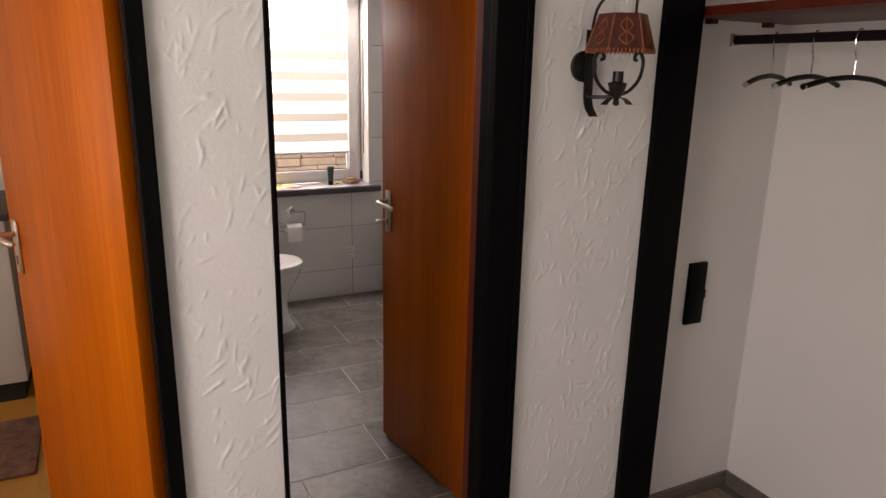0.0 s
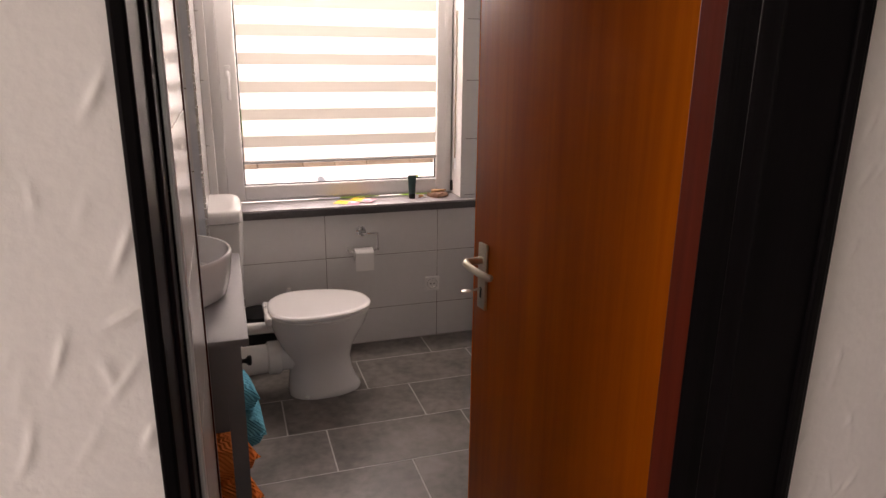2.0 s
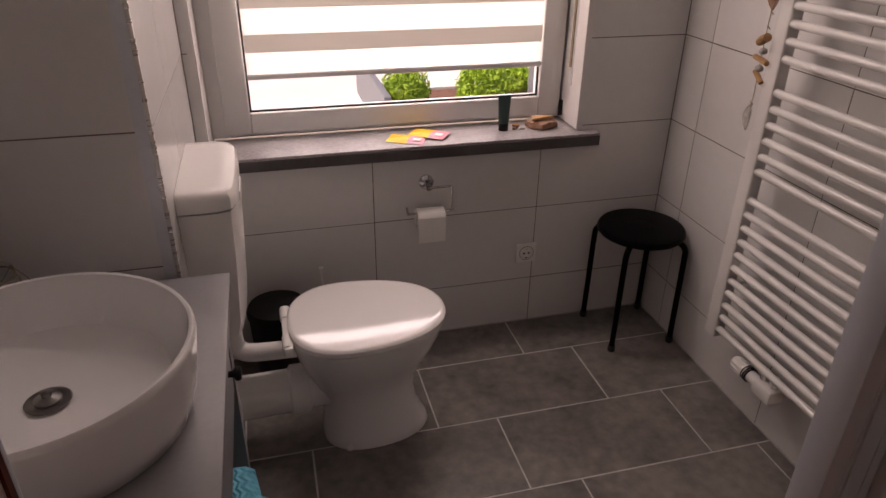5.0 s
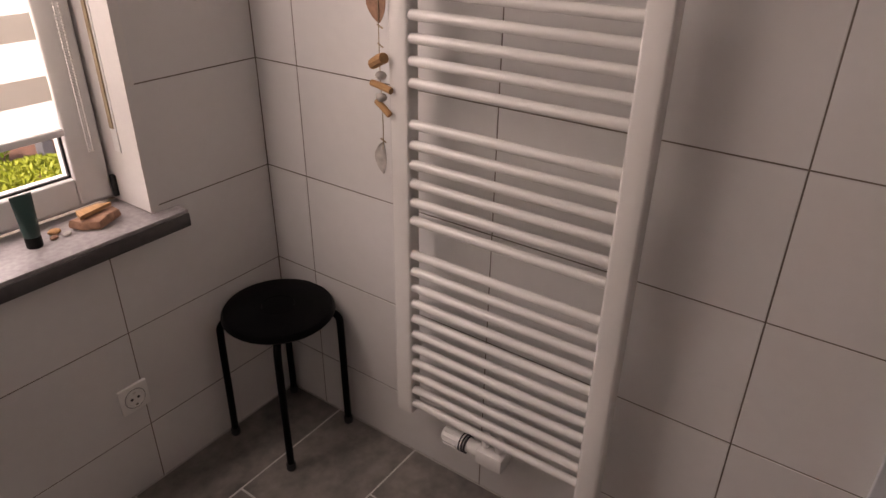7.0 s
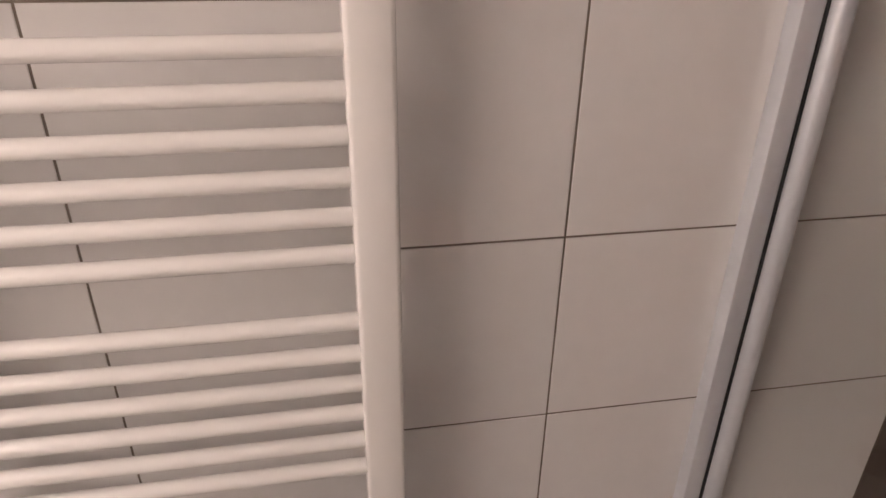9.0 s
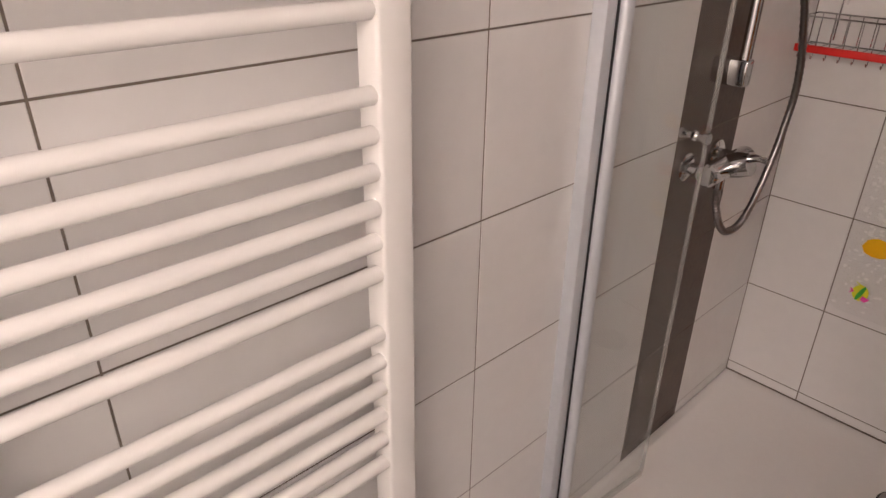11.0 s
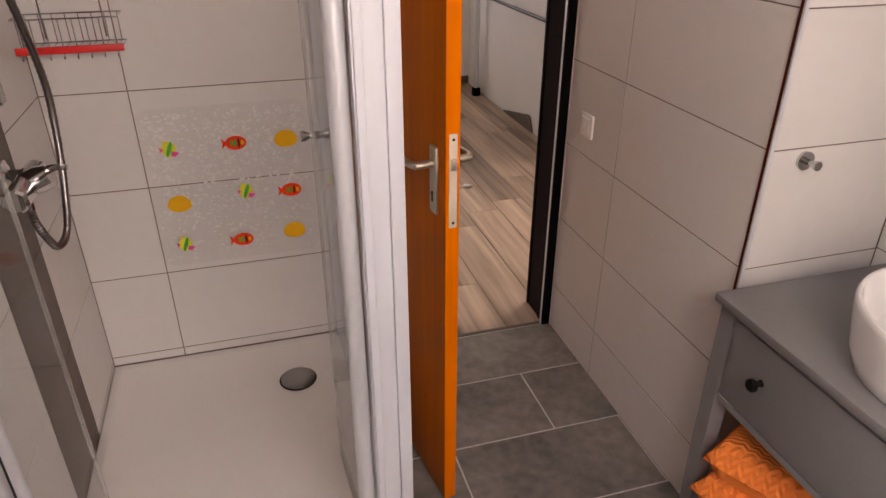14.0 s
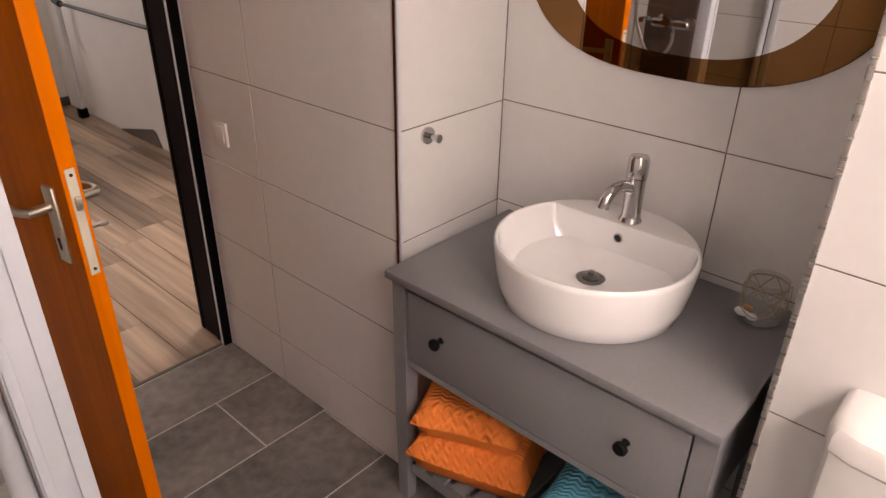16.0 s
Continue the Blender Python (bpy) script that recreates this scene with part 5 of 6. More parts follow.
    part("lever_hub", tube(B(), [(xo, yc, zc + 0.0), (xo - 0.03, yc, zc + 0.012), (xo - 0.055, yc, zc + 0.02)], [0.028, 0.03, 0.026], 18), M_CHROME, mx)
    part("lever", tube(B(), smooth_path([(xo - 0.04, yc, zc + 0.024), (xo - 0.055, yc + 0.002, zc + 0.034), (xo - 0.072, yc + 0.004, zc + 0.038), (xo - 0.092, yc + 0.006, zc + 0.036)], 5), [0.011 - 0.0003 * k for k in range(16)], 10), M_CHROME, mx)
    part("hose_union", tube(B(), [(xo, yc + 0.02, zc - 0.02), (xo, yc + 0.02, zc - 0.05)], 0.011, 12), M_CHROME, mx)
    rl = thing("shower_rail", "vertical chrome shower rail with slider on the tiled wall", "shower rail")
    part("bar", tube(B(), [(-0.062, -2.085, 1.235), (-0.062, -2.085, 1.95)], 0.0105, 16), M_CHROME, rl)
    part("lower_bracket", box(B(), (-0.078, -2.103, 1.222), (0.0, -2.067, 1.278), 0.004), M_CHROME, rl)
    part("upper_bracket", box(B(), (-0.078, -2.103, 1.90), (0.0, -2.067, 1.955), 0.004), M_CHROME, rl)
    part("slider", box(B(), (-0.095, -2.11, 1.72), (-0.045, -2.06, 1.77), 0.006), M_CHROME, rl)
    hd = part("hand_shower", tube(B(), smooth_path([(-0.13, -2.10, 1.70), (-0.14, -2.10, 1.78), (-0.16, -2.10, 1.87), (-0.19, -2.10, 1.90)], 5), 0.012, 12), M_CHROME, rl, "chrome hand shower")
    part("spray_head", tube(B(), [(-0.18, -2.10, 1.915), (-0.20, -2.10, 1.88), (-0.205, -2.10, 1.872)], [0.03, 0.045, 0.043], 24), M_CHROME, hd)
    hose = thing("shower_hose", "ribbed metal shower hose hanging in a loop", "hose")
    pts = smooth_path([(xo, yc + 0.02, zc - 0.05), (xo - 0.008, yc + 0.022, zc - 0.10), (xo - 0.02, yc - 0.02, zc - 0.165), (xo - 0.03, yc - 0.09, zc - 0.155), (xo - 0.035, yc - 0.15, zc - 0.06), (xo - 0.04, yc - 0.185, zc + 0.06), (xo - 0.045, yc - 0.185, zc + 0.18), (xo - 0.045, yc - 0.13, zc + 0.32), (xo - 0.05, yc - 0.03, zc + 0.47), (-0.12, -2.12, 1.60), (-0.13, -2.10, 1.70)], 18)
    part("hose_tube", tube(B(), pts, [0.0078 if k % 2 else 0.0096 for k in range(len(pts))], 12), M_HOSE, hose)


shower()


def caddy():
    c = thing("shower_caddy", "chrome wire shower basket with a red front bar and hooks", "shower caddy")
    x0, x1, y0, y1 = -0.262, -0.012, Y_SOUTH + 0.012, Y_SOUTH + 0.115
    zb = 1.250
    part("red_bar", box(B(), (x0 - 0.004, y1 - 0.004, zb - 0.011), (x1 + 0.004, y1 + 0.004, zb + 0.008), 0.003), M_RED, c, "red plastic front bar")
    for z in (zb, zb + 0.075):
        pts = [(x0, y0, z), (x0, y1 - 0.006, z), (x1, y1 - 0.006, z), (x1, y0, z), (x0, y0, z)]
        part("wire_frame", tube(B(), pts, 0.0022, 6), M_CHROME, c)
    for k in range(8):
        xx = x0 + 0.012 + (x1 - x0 - 0.024) * k / 7
        part("wire", tube(B(), [(xx, y0, zb + 0.075), (xx, y0, zb), (xx, y1 - 0.006, zb), (xx, y1 - 0.006, zb + 0.075)], 0.0014, 5), M_CHROME, c)
        part("hook", tube(B(), smooth_path([(xx, y1, zb - 0.008), (xx, y1 + 0.002, zb - 0.02), (xx, y1 + 0.01, zb - 0.024), (xx, y1 + 0.014, zb - 0.016)], 3), 0.0013, 5), M_CHROME, c)
    for xx in (x0 + 0.05, x1 - 0.05):
        part("hanger_wire", tube(B(), [(xx, y0 - 0.004, zb + 0.01), (xx, y0 - 0.004, zb + 0.42)], 0.0022, 6), M_CHROME, c)
        part("wall_clip", box(B(), (xx - 0.012, y0 - 0.011, zb + 0.10), (xx + 0.012, y0 - 0.003, zb + 0.125), 0.002), M_PLASTIC, c)
    part("cross_wire", tube(B(), [(x0, y0 - 0.002, zb + 0.41), (x1, y0 - 0.002, zb + 0.41)], 0.0022, 6), M_CHROME, c)


caddy()


# ---- bath mat hung on the shower wall ----
M_MAT = glass_material("clear_vinyl_mat", (0.995, 0.995, 0.995), 0.3, 0.03)
M_PEBBLE = material("milky_vinyl_pebble", (0.735, 0.725, 0.715), 0.3, vary=0.04, scale=80)


def sheet_of(pts):
    """One thin face with the outline pts."""
    bm = B()
    bm.faces.new(ring(bm, pts))
    return bm


def fish_mat():
    yb = Y_SOUTH + 0.004
    m = thing("bath_mat", "clear vinyl bath mat with fish and shell prints on the tiles", "bath mat")
    cx, cz, hw, hh, r = -0.483, 0.786, 0.255, 0.262, 0.045
    out = []
    for qx, qz, a0 in ((1, 1, 0), (-1, 1, 90), (-1, -1, 180), (1, -1, 270)):
        for k in range(7):
            a = radians(a0 + 15 * k)
            out.append((cx + qx * (hw - r) + r * math.cos(a), yb, cz + qz * (hh - r) + r * math.sin(a)))
    sheet = part("sheet", sheet_of(out), M_MAT, m, "clear vinyl sheet", False)
    sheet.visible_shadow = False
    rng = random.Random(4)
    bm = B()
    for _ in range(800):
        px, pz = cx + rng.uniform(-hw + 0.02, hw - 0.02), cz + hh * rng.betavariate(1.0, 1.6) * -1.9 + hh * 0.94
        a, b = rng.uniform(0.003, 0.007), rng.uniform(0.002, 0.005)
        n = 7
        ph = rng.uniform(0, 3)
        ctr = bm.verts.new((px, yb + 0.0029, pz))
        rg = [bm.verts.new((px + a * math.cos(ph + 2 * math.pi * i / n), yb + 0.0023, pz + b * math.sin(ph + 2 * math.pi * i / n))) for i in range(n)]
        for i in range(n):
            bm.faces.new((ctr, rg[i], rg[(i + 1) % n]))
    peb = part("pebble_relief", bm, M_PEBBLE, m, "raised milky pebbles")
    peb["kind"] = "stuff"
    peb.visible_shadow = False

    def blob(name, pts, mat, parent, y):
        return part(name, flat(B(), [(px, y, pz) for px, pz in pts], (0, 0.0008, 0)), mat, parent, "", False)

    def oval(px, pz, a, b, n=20, rot=0.0):
        return [(px + a * math.cos(t) * math.cos(rot) - b * math.sin(t) * math.sin(rot), pz + a * math.cos(t) * math.sin(rot) + b * math.sin(t) * math.cos(rot)) for t in [2 * math.pi * i / n for i in range(n)]]

    y1 = yb + 0.0042
    for px, pz in ((-0.508, 0.925), (-0.660, 0.751), (-0.488, 0.593)):
        f = blob("red_fish", oval(px, pz, 0.032, 0.0225), M_FISHRED, m, y1)
        f["label"] = "red striped fish print"
        blob("tail", [(px + 0.026, pz), (px + 0.043, pz + 0.018), (px + 0.039, pz), (px + 0.043, pz - 0.018)], M_FISHRED, f, y1 + 0.0002)
        blob("stripe", oval(px + 0.002, pz, 0.004, 0.012, 12), M_FISHGREEN, f, y1 + 0.001)
        blob("stripe", oval(px + 0.012, pz, 0.004, 0.010, 12), M_FISHGREEN, f, y1 + 0.001)
        blob("stripe", oval(px - 0.009, pz, 0.0035, 0.016, 12), M_FISHBLK, f, y1 + 0.001)
        blob("face", oval(px - 0.020, pz, 0.005, 0.008, 12), M_FISHYEL, f, y1 + 0.001)
    for px, pz in ((-0.660, 0.922), (-0.312, 0.739), (-0.656, 0.602)):
        s = [(px + 0.036 * math.cos(t) * (1 + 0.04 * math.cos(9 * t)), pz + 0.028 * math.sin(t) * (1 + 0.12 * math.sin(t))) for t in [2 * math.pi * i / 28 for i in range(28)]]
        f = blob("shell_print", s, M_FISHYEL, m, y1)
        f["label"] = "amber shell print"
    for px, pz in ((-0.312, 0.922), (-0.518, 0.762), (-0.307, 0.600)):
        f = blob("striped_fish", oval(px, pz, 0.021, 0.025), M_FISHLIME, m, y1)
        f["label"] = "green, yellow and pink fish print"
        blob("stripe", oval(px - 0.001, pz, 0.006, 0.026, 12, 0.35), M_FISHGREEN, f, y1 + 0.001)
        blob("fin", [(px - 0.008, pz - 0.006), (px - 0.028, pz - 0.012), (px - 0.016, pz - 0.024), (px - 0.004, pz - 0.02)], M_FISHPINK, f, y1 + 0.001)
        blob("tail", [(px + 0.014, pz), (px + 0.028, pz + 0.009), (px + 0.024, pz), (px + 0.028, pz - 0.009)], M_FISHPINK, f, y1 + 0.0002)
        blob("fin", [(px + 0.002, pz + 0.018), (px + 0.02, pz + 0.032), (px - 0.008, pz + 0.021)], M_FISHLIME, f, y1 + 0.0002)


fish_mat()


# ---- hall: closet, lamp, stair rail ----
post = tagged(part("closet_post", box(B(), (-0.530, Y_HALL - 0.02, 0), (-0.385, -2.745, H_CEIL), 0.003), M_BLACK, None, "", False),
              "black painted upright board beside the coat closet", "post", "", "structure")
for lo, hi in (((-0.385, CLOSET_Y - 0.012, 0), (CLOSET_X - 0.012, CLOSET_Y, 0.06)), ((CLOSET_X - 0.012, -4.2, 0), (CLOSET_X, CLOSET_Y - 0.0005, 0.06))):
    tagged(part("baseboard", box(B(), lo, hi, 0.002), M_SKIRT, None, "", False), "grey-brown wood baseboard round the closet", "baseboard", "", "structure")


def closet():
    sh = thing("closet_shelf", "dark brown wooden coat closet shelf", "shelf")
    part("board", box(B(), (-0.383, -3.6, 1.729), (CLOSET_X - 0.002, CLOSET_Y - 0.001, 1.756), 0.002), M_FRAMERED, sh)
    for x in (-0.28, -0.03):
        part("bracket", box(B(), (x - 0.013, CLOSET_Y - 0.03, 1.715), (x + 0.013, CLOSET_Y - 0.001, 1.729), 0.001), M_FRAMERED, sh)
    rd = thing("clothes_rod", "dark oval clothes rod under the shelf", "clothes rod")
    bm = B()
    n = 14
    skin(bm, [ring(bm, [(-0.165 + 0.008 * math.cos(2 * math.pi * i / n), y, 1.672 + 0.014 * math.sin(2 * math.pi * i / n)) for i in range(n)]) for y in (CLOSET_Y - 0.004, -3.6)])
    part("rod", bm, M_DARKGREY, rd)
    part("end_socket", box(B(), (-0.178, CLOSET_Y - 0.012, 1.652), (-0.152, CLOSET_Y - 0.001, 1.692), 0.003), M_NICKEL, rd)

    def hanger():
        h = thing("coat_hanger", "black coat hanger with a chrome hook on the rod", "coat hanger", "coat hangers on the rod")
        hook = [(0.0, 0, -0.105), (0.0, 0, -0.06), (-0.012, 0, -0.035), (-0.016, 0, -0.008), (-0.008, 0, 0.014), (0.006, 0, 0.018), (0.014, 0, 0.010)]
        part("hook", tube(B(), smooth_path(hook, 5), 0.0022, 8), M_CHROME, h)
        arm = smooth_path([(-0.21, 0, -0.13), (-0.12, 0, -0.114), (-0.03, 0, -0.107), (0.03, 0, -0.107), (0.12, 0, -0.114), (0.20, 0, -0.13)], 5)
        part("arm", tube(B(), arm, 0.0075, 10), M_STOOL, h)
        for s in (-0.211, 0.201):
            part("end_cap", tube(B(), [(s, 0, -0.1303), (s + math.copysign(0.006, s), 0, -0.1315)], 0.0082, 10), M_CHROME, h)
        return h

    h0 = hanger()
    h0.matrix_basis = pose(-0.165, -2.93, 1.672, 0, 0, 22)
    copy_thing(h0, pose(-0.165, -3.06, 1.672, 0, 0, 14))
    copy_thing(h0, pose(-0.165, -3.185, 1.672, 0, 0, 4))
    pl = thing("wall_plate", "black rectangular plate on the closet wall", "wall plate")
    part("plate", box(B(), (-0.238, CLOSET_Y - 0.014, 0.722), (-0.158, CLOSET_Y + 0.002, 0.945), 0.005), M_STOOL, pl)
    part("tab", box(B(), (-0.160, CLOSET_Y - 0.012, 0.81), (-0.152, CLOSET_Y, 0.845), 0.002), M_STOOL, pl)


closet()


def wall_lamp(x, y):
    l = thing("wall_lamp", "black wrought-iron wall lamp with a dark red leather shade", "lamp")
    yo = y - 0.13  # axis of the bulb
    part("back_plate", tube(B(), [(x - 0.042, y, 1.505), (x - 0.042, y - 0.012, 1.505), (x - 0.042, y - 0.018, 1.505)], [0.05, 0.05, 0.038], 26), M_IRON, l)
    bm = B()
    pts = smooth_path([(x - 0.032, y - 0.016, 1.62), (x - 0.032, y - 0.02, 1.52), (x - 0.032, y - 0.022, 1.42), (x - 0.03, y - 0.03, 1.375), (x - 0.02, y - 0.045, 1.345)], 5)
    skin(bm, [ring(bm, [(p.x - 0.017, p.y, p.z), (p.x + 0.017, p.y, p.z), (p.x + 0.017, p.y - 0.005, p.z), (p.x - 0.017, p.y - 0.005, p.z)]) for p in pts])
    part("back_strap", bm, M_IRON, l, "", False)
    for s in (-1, 1):
        arc = smooth_path([(x, yo, 1.415), (x + s * 0.05, yo, 1.432), (x + s * 0.088, yo, 1.47), (x + s * 0.098, yo, 1.52), (x + s * 0.085, yo, 1.548), (x + s * 0.066, yo, 1.545), (x + s * 0.062, yo, 1.53), (x + s * 0.072, yo, 1.526)], 6)
        part("scroll_arm", tube(B(), arc, 0.0058, 8), M_IRON, l)
        bm = B()
        lf = smooth_path([(x, yo, 1.41), (x + s * 0.03, yo - 0.004, 1.405), (x + s * 0.052, yo - 0.004, 1.388)], 5)
        skin(bm, [ring(bm, [(p.x, p.y - w, p.z), (p.x, p.y + w, p.z), (p.x, p.y + w, p.z + 0.003), (p.x, p.y - w, p.z + 0.003)]) for p, w in zip(lf, [0.005 + 0.0011 * k for k in range(len(lf))])])
        part("iron_leaf", bm, M_IRON, l)
    part("support_arm", tube(B(), smooth_path([(x - 0.032, y - 0.02, 1.43), (x - 0.05, y - 0.06, 1.41), (x, yo, 1.413)], 5), 0.006, 8), M_IRON, l)
    part("socket", lathe(B(), [(0.006, 1.385), (0.011, 1.39), (0.008, 1.405), (0.02, 1.42), (0.03, 1.452), (0.031, 1.456), (0.02, 1.458), (0.017, 1.46), (0.017, 1.492)], (x, yo, 0), 22), M_IRON, l)
    bulb = part("bulb", lathe(B(), [(0.012, 1.488), (0.016, 1.498), (0.029, 1.525), (0.032, 1.545), (0.026, 1.566), (0.012, 1.575), (0.0, 1.577)], (x, yo, 0), 24, (True, False)), M_BULB, l, "clear unlit bulb")
    part("filament", tube(B(), [(x - 0.006, yo, 1.52), (x - 0.004, yo, 1.545), (x + 0.004, yo, 1.545), (x + 0.006, yo, 1.52)], 0.0007, 5), M_STEEL, bulb)
    # six-sided shade
    bm = B()
    rs = []
    for z, r in ((1.552, 0.108), (1.664, 0.072)):
        rs.append(ring(bm, [(x + r * math.cos(radians(60 * k + 30)), yo + r * math.sin(radians(60 * k + 30)), z) for k in range(6)]))
    inner = []
    for z, r in ((1.664, 0.069), (1.552, 0.105)):
        inner.append(ring(bm, [(x + r * math.cos(radians(60 * k + 30)), yo + r * math.sin(radians(60 * k + 30)), z) for k in range(6)]))
    skin(bm, rs + inner + [rs[0]], True, (False, False))
    sh = part("shade", bm, M_SHADE, l, "dark red six-sided leather shade", False)
    for k in range(6):
        a = radians(60 * k + 60)
        u = Vector((-math.sin(a), math.cos(a), 0))
        slope = Vector((-(0.108 - 0.072) * 0.866 * math.cos(a), -(0.108 - 0.072) * 0.866 * math.sin(a), 0.112))
        base = Vector((x + 0.108 * 0.866 * math.cos(a), yo + 0.108 * 0.866 * math.sin(a), 1.552)) + Vector((math.cos(a), math.sin(a), 0)) * 0.0012
        bm = B()
        for sg in (1, -1):
            for f0, f1, wd in ((0.18, 0.5, 0.022), (0.5, 0.86, 0.018)):
                pts = smooth_path([base + slope * f0 + u * sg * 0.003, base + slope * ((f0 + f1) / 2) + u * sg * wd, base + slope * f1 + u * sg * 0.004], 4)
                tube(bm, pts, 0.0016, 5)
        tube(bm, [base + slope * 0.15, base + slope * 0.9], 0.0014, 5)
        part("ornament", bm, M_SHADEGOLD, sh, "copper-coloured stitched flower")
        part("seam", tube(B(), [(x + r * math.cos(radians(60 * k + 30)), yo + r * math.sin(radians(60 * k + 30)), z) for z, r in ((1.552, 0.1085), (1.664, 0.0725))], 0.0022, 6), M_SHADEGOLD, sh)
        bm = B()
        for q in range(9):
            p = Vector((x + 0.1085 * math.cos(radians(60 * k + 30)), yo + 0.1085 * math.sin(radians(60 * k + 30)), 0)).lerp(Vector((x + 0.1085 * math.cos(radians(60 * k + 90)), yo + 0.1085 * math.sin(radians(60 * k + 90)), 0)), (q + 0.5) / 9)
            tube(bm, [(p.x, p.y, 1.546), (p.x, p.y, 1.560)], 0.0028, 5)
        part("stitching", bm, M_SHADEGOLD, sh)
    part("top_glass", lathe(B(), [(0.03, 1.60), (0.03, 1.74), (0.028, 1.74), (0.028, 1.60)], (x, yo, 0), 24, (False, False)), M_BULB, l, "clear glass chimney")
    part("top_arm", tube(B(), smooth_path([(x - 0.032, y - 0.02, 1.6), (x - 0.02, y - 0.04, 1.70), (x + 0.03, yo, 1.78), (x + 0.05, yo, 1.72), (x + 0.05, yo, 1.664)], 5), 0.005, 8), M_IRON, l)
    return l


lamp_thing = wall_lamp(-0.748, Y_HALL)
lamp_thing.matrix_basis = Matrix.Translation((-0.758, Y_HALL, 1.592)) @ Matrix.Scale(0.82, 4) @ Matrix.Translation((0.748, -Y_HALL, -1.52))

block("wall_stair", (-2.72, -6.6, 0), (-2.60, -4.30, H_CEIL), M_PLASTER, "white rough-plastered stair wall at the hall end", "wall")
rail = thing("stair_handrail", "thin dark metal handrail with a grey post on the stair", "handrail")
part("newel", tube(B(), [(-2.53, -6.16, -0.002), (-2.53, -6.16, 0.87)], 0.02, 14), M_ALU, rail, "grey round newel post")
part("newel_foot", box(B(), (-2.562, -6.192, -0.002), (-2.498, -6.128, 0.07), 0.004), M_BLACK, rail)
part("rail", tube(B(), [(-2.53, -6.14, 0.862), (-2.53, -4.7, 0.855)], 0.0125, 12), M_IRON, rail, "dark metal rail")
part("clamp", tube(B(), [(-2.53, -6.20, 0.875), (-2.53, -6.10, 0.86)], 0.024, 14), M_IRON, rail)
part("rail_bracket", tube(B(), [(-2.53, -4.75, 0.855), (-2.60, -4.75, 0.84)], 0.008, 8), M_IRON, rail)
for nm, pts in (("stair_skirting", [(-2.599, -5.62, 0.0), (-2.599, -5.62, 0.012), (-2.599, -5.12, 0.115), (-2.599, -5.08, 0.105), (-2.599, -5.02, 0.0)]),):
    tagged(part(nm, flat(B(), pts, (0.012, 0, 0)), M_SKIRT, None, "", False), "tapering grey-brown stair skirting piece", "baseboard", "", "structure")
tagged(part("baseboard", box(B(), (-2.60, -6.6, 0), (CLOSET_X, -6.588, 0.07), 0.002), M_SKIRT, None, "", False), "grey-brown wood baseboard at the hall end", "baseboard", "", "structure")

# ---- glimpse of the next room ----
cab = thing("white_cabinet", "white kitchen cabinet seen past the door of the next room", "cabinet")
part("body", box(B(), (-3.15, -0.9, 0.10), (-2.42, -0.30, 0.88), 0.003), M_PVC, cab)
part("plinth", box(B(), (-3.13, -0.87, 0.0), (-2.44, -0.32, 0.10)), M_RUBBER, cab, "dark recessed plinth", False)
part("worktop", box(B(), (-3.17, -0.93, 0.88), (-2.40, -0.28, 0.915), 0.003), M_SKIRT, cab)
mt = thing("door_mat", "brown flecked mat on the honey-coloured floor", "mat", at=(-2.7, -1.35, 0.001))
part("mat_body", box(B(), (-0.35, -0.25, 0.0), (0.35, 0.25, 0.012), 0.004), M_SOIL, mt)

# ---- garden outside the window ----
block("ground", (-80, -80, -0.65), (80, 160, -0.45), M_LAWN, "lawn stretching away round the house", "ground")
patio = block("patio", (-9, 0.31, -0.45), (-0.55, 9.0, -0.25), M_CONCRETE, "pale sunlit concrete patio", "pavement")
block("patio_strip", (-0.55, 4.6, -0.45), (6, 7.6, -0.25), M_CONCRETE, "pale sunlit concrete path", "pavement")
bed = block("flower_bed", (-0.49, 0.31, -0.45), (6, 4.55, -0.26), M_SOIL, "red-brown mulched flower bed", "ground")
tagged(part("bed_edging", box(B(), (-0.55, 3.0, -0.45), (-0.49, 4.6, 0.12), 0.01), M_GARDENGREY, None, "", False), "grey upright board edging the flower bed", "edging", "", "structure")
tagged(part("garden_post", box(B(), (0.93, 3.6, -0.45), (1.01, 3.72, 1.9), 0.006), M_GARDENGREY, None, "", False), "grey square garden post", "post")


def bush(x, y, z, r, h, seed, mat, label):
    b = thing("bush", label, "bush", "clipped bushes in the flower bed", at=(x, y, z))
    rng = random.Random(seed)
    bm = B()
    for _ in range(3200):
        a, u = rng.uniform(0, 2 * math.pi), rng.uniform(-0.75, 1)
        q = math.sqrt(max(0, 1 - u * u))
        f = rng.uniform(0.62, 1.04) * (1 + 0.10 * math.sin(3 * a + seed) + 0.06 * math.sin(7 * a))
        c = Vector((q * math.cos(a) * r * f, q * math.sin(a) * r * f, h * 0.5 + u * h * 0.5 * f))
        d = Vector((rng.gauss(0, 1), rng.gauss(0, 1), rng.gauss(0.8, 1))).normalized() * rng.uniform(0.016, 0.034)
        s = d.cross(Vector((rng.gauss(0, 1), rng.gauss(0, 1), rng.gauss(0, 1)))).normalized() * rng.uniform(0.006, 0.011)
        bm.faces.new([bm.verts.new(p) for p in (c - d, c + s, c + d, c - s)])
    part("leaves", bm, mat, b, "", False)
    for k in range(5):
        a = 2 * math.pi * k / 5
        part("stem", tube(B(), [(0, 0, -0.02), (0.3 * r * math.cos(a), 0.3 * r * math.sin(a), h * 0.3), (0.6 * r * math.cos(a), 0.6 * r * math.sin(a), h * 0.65)], [0.014, 0.010, 0.004], 6), M_LEAFWOOD, b)
    return b


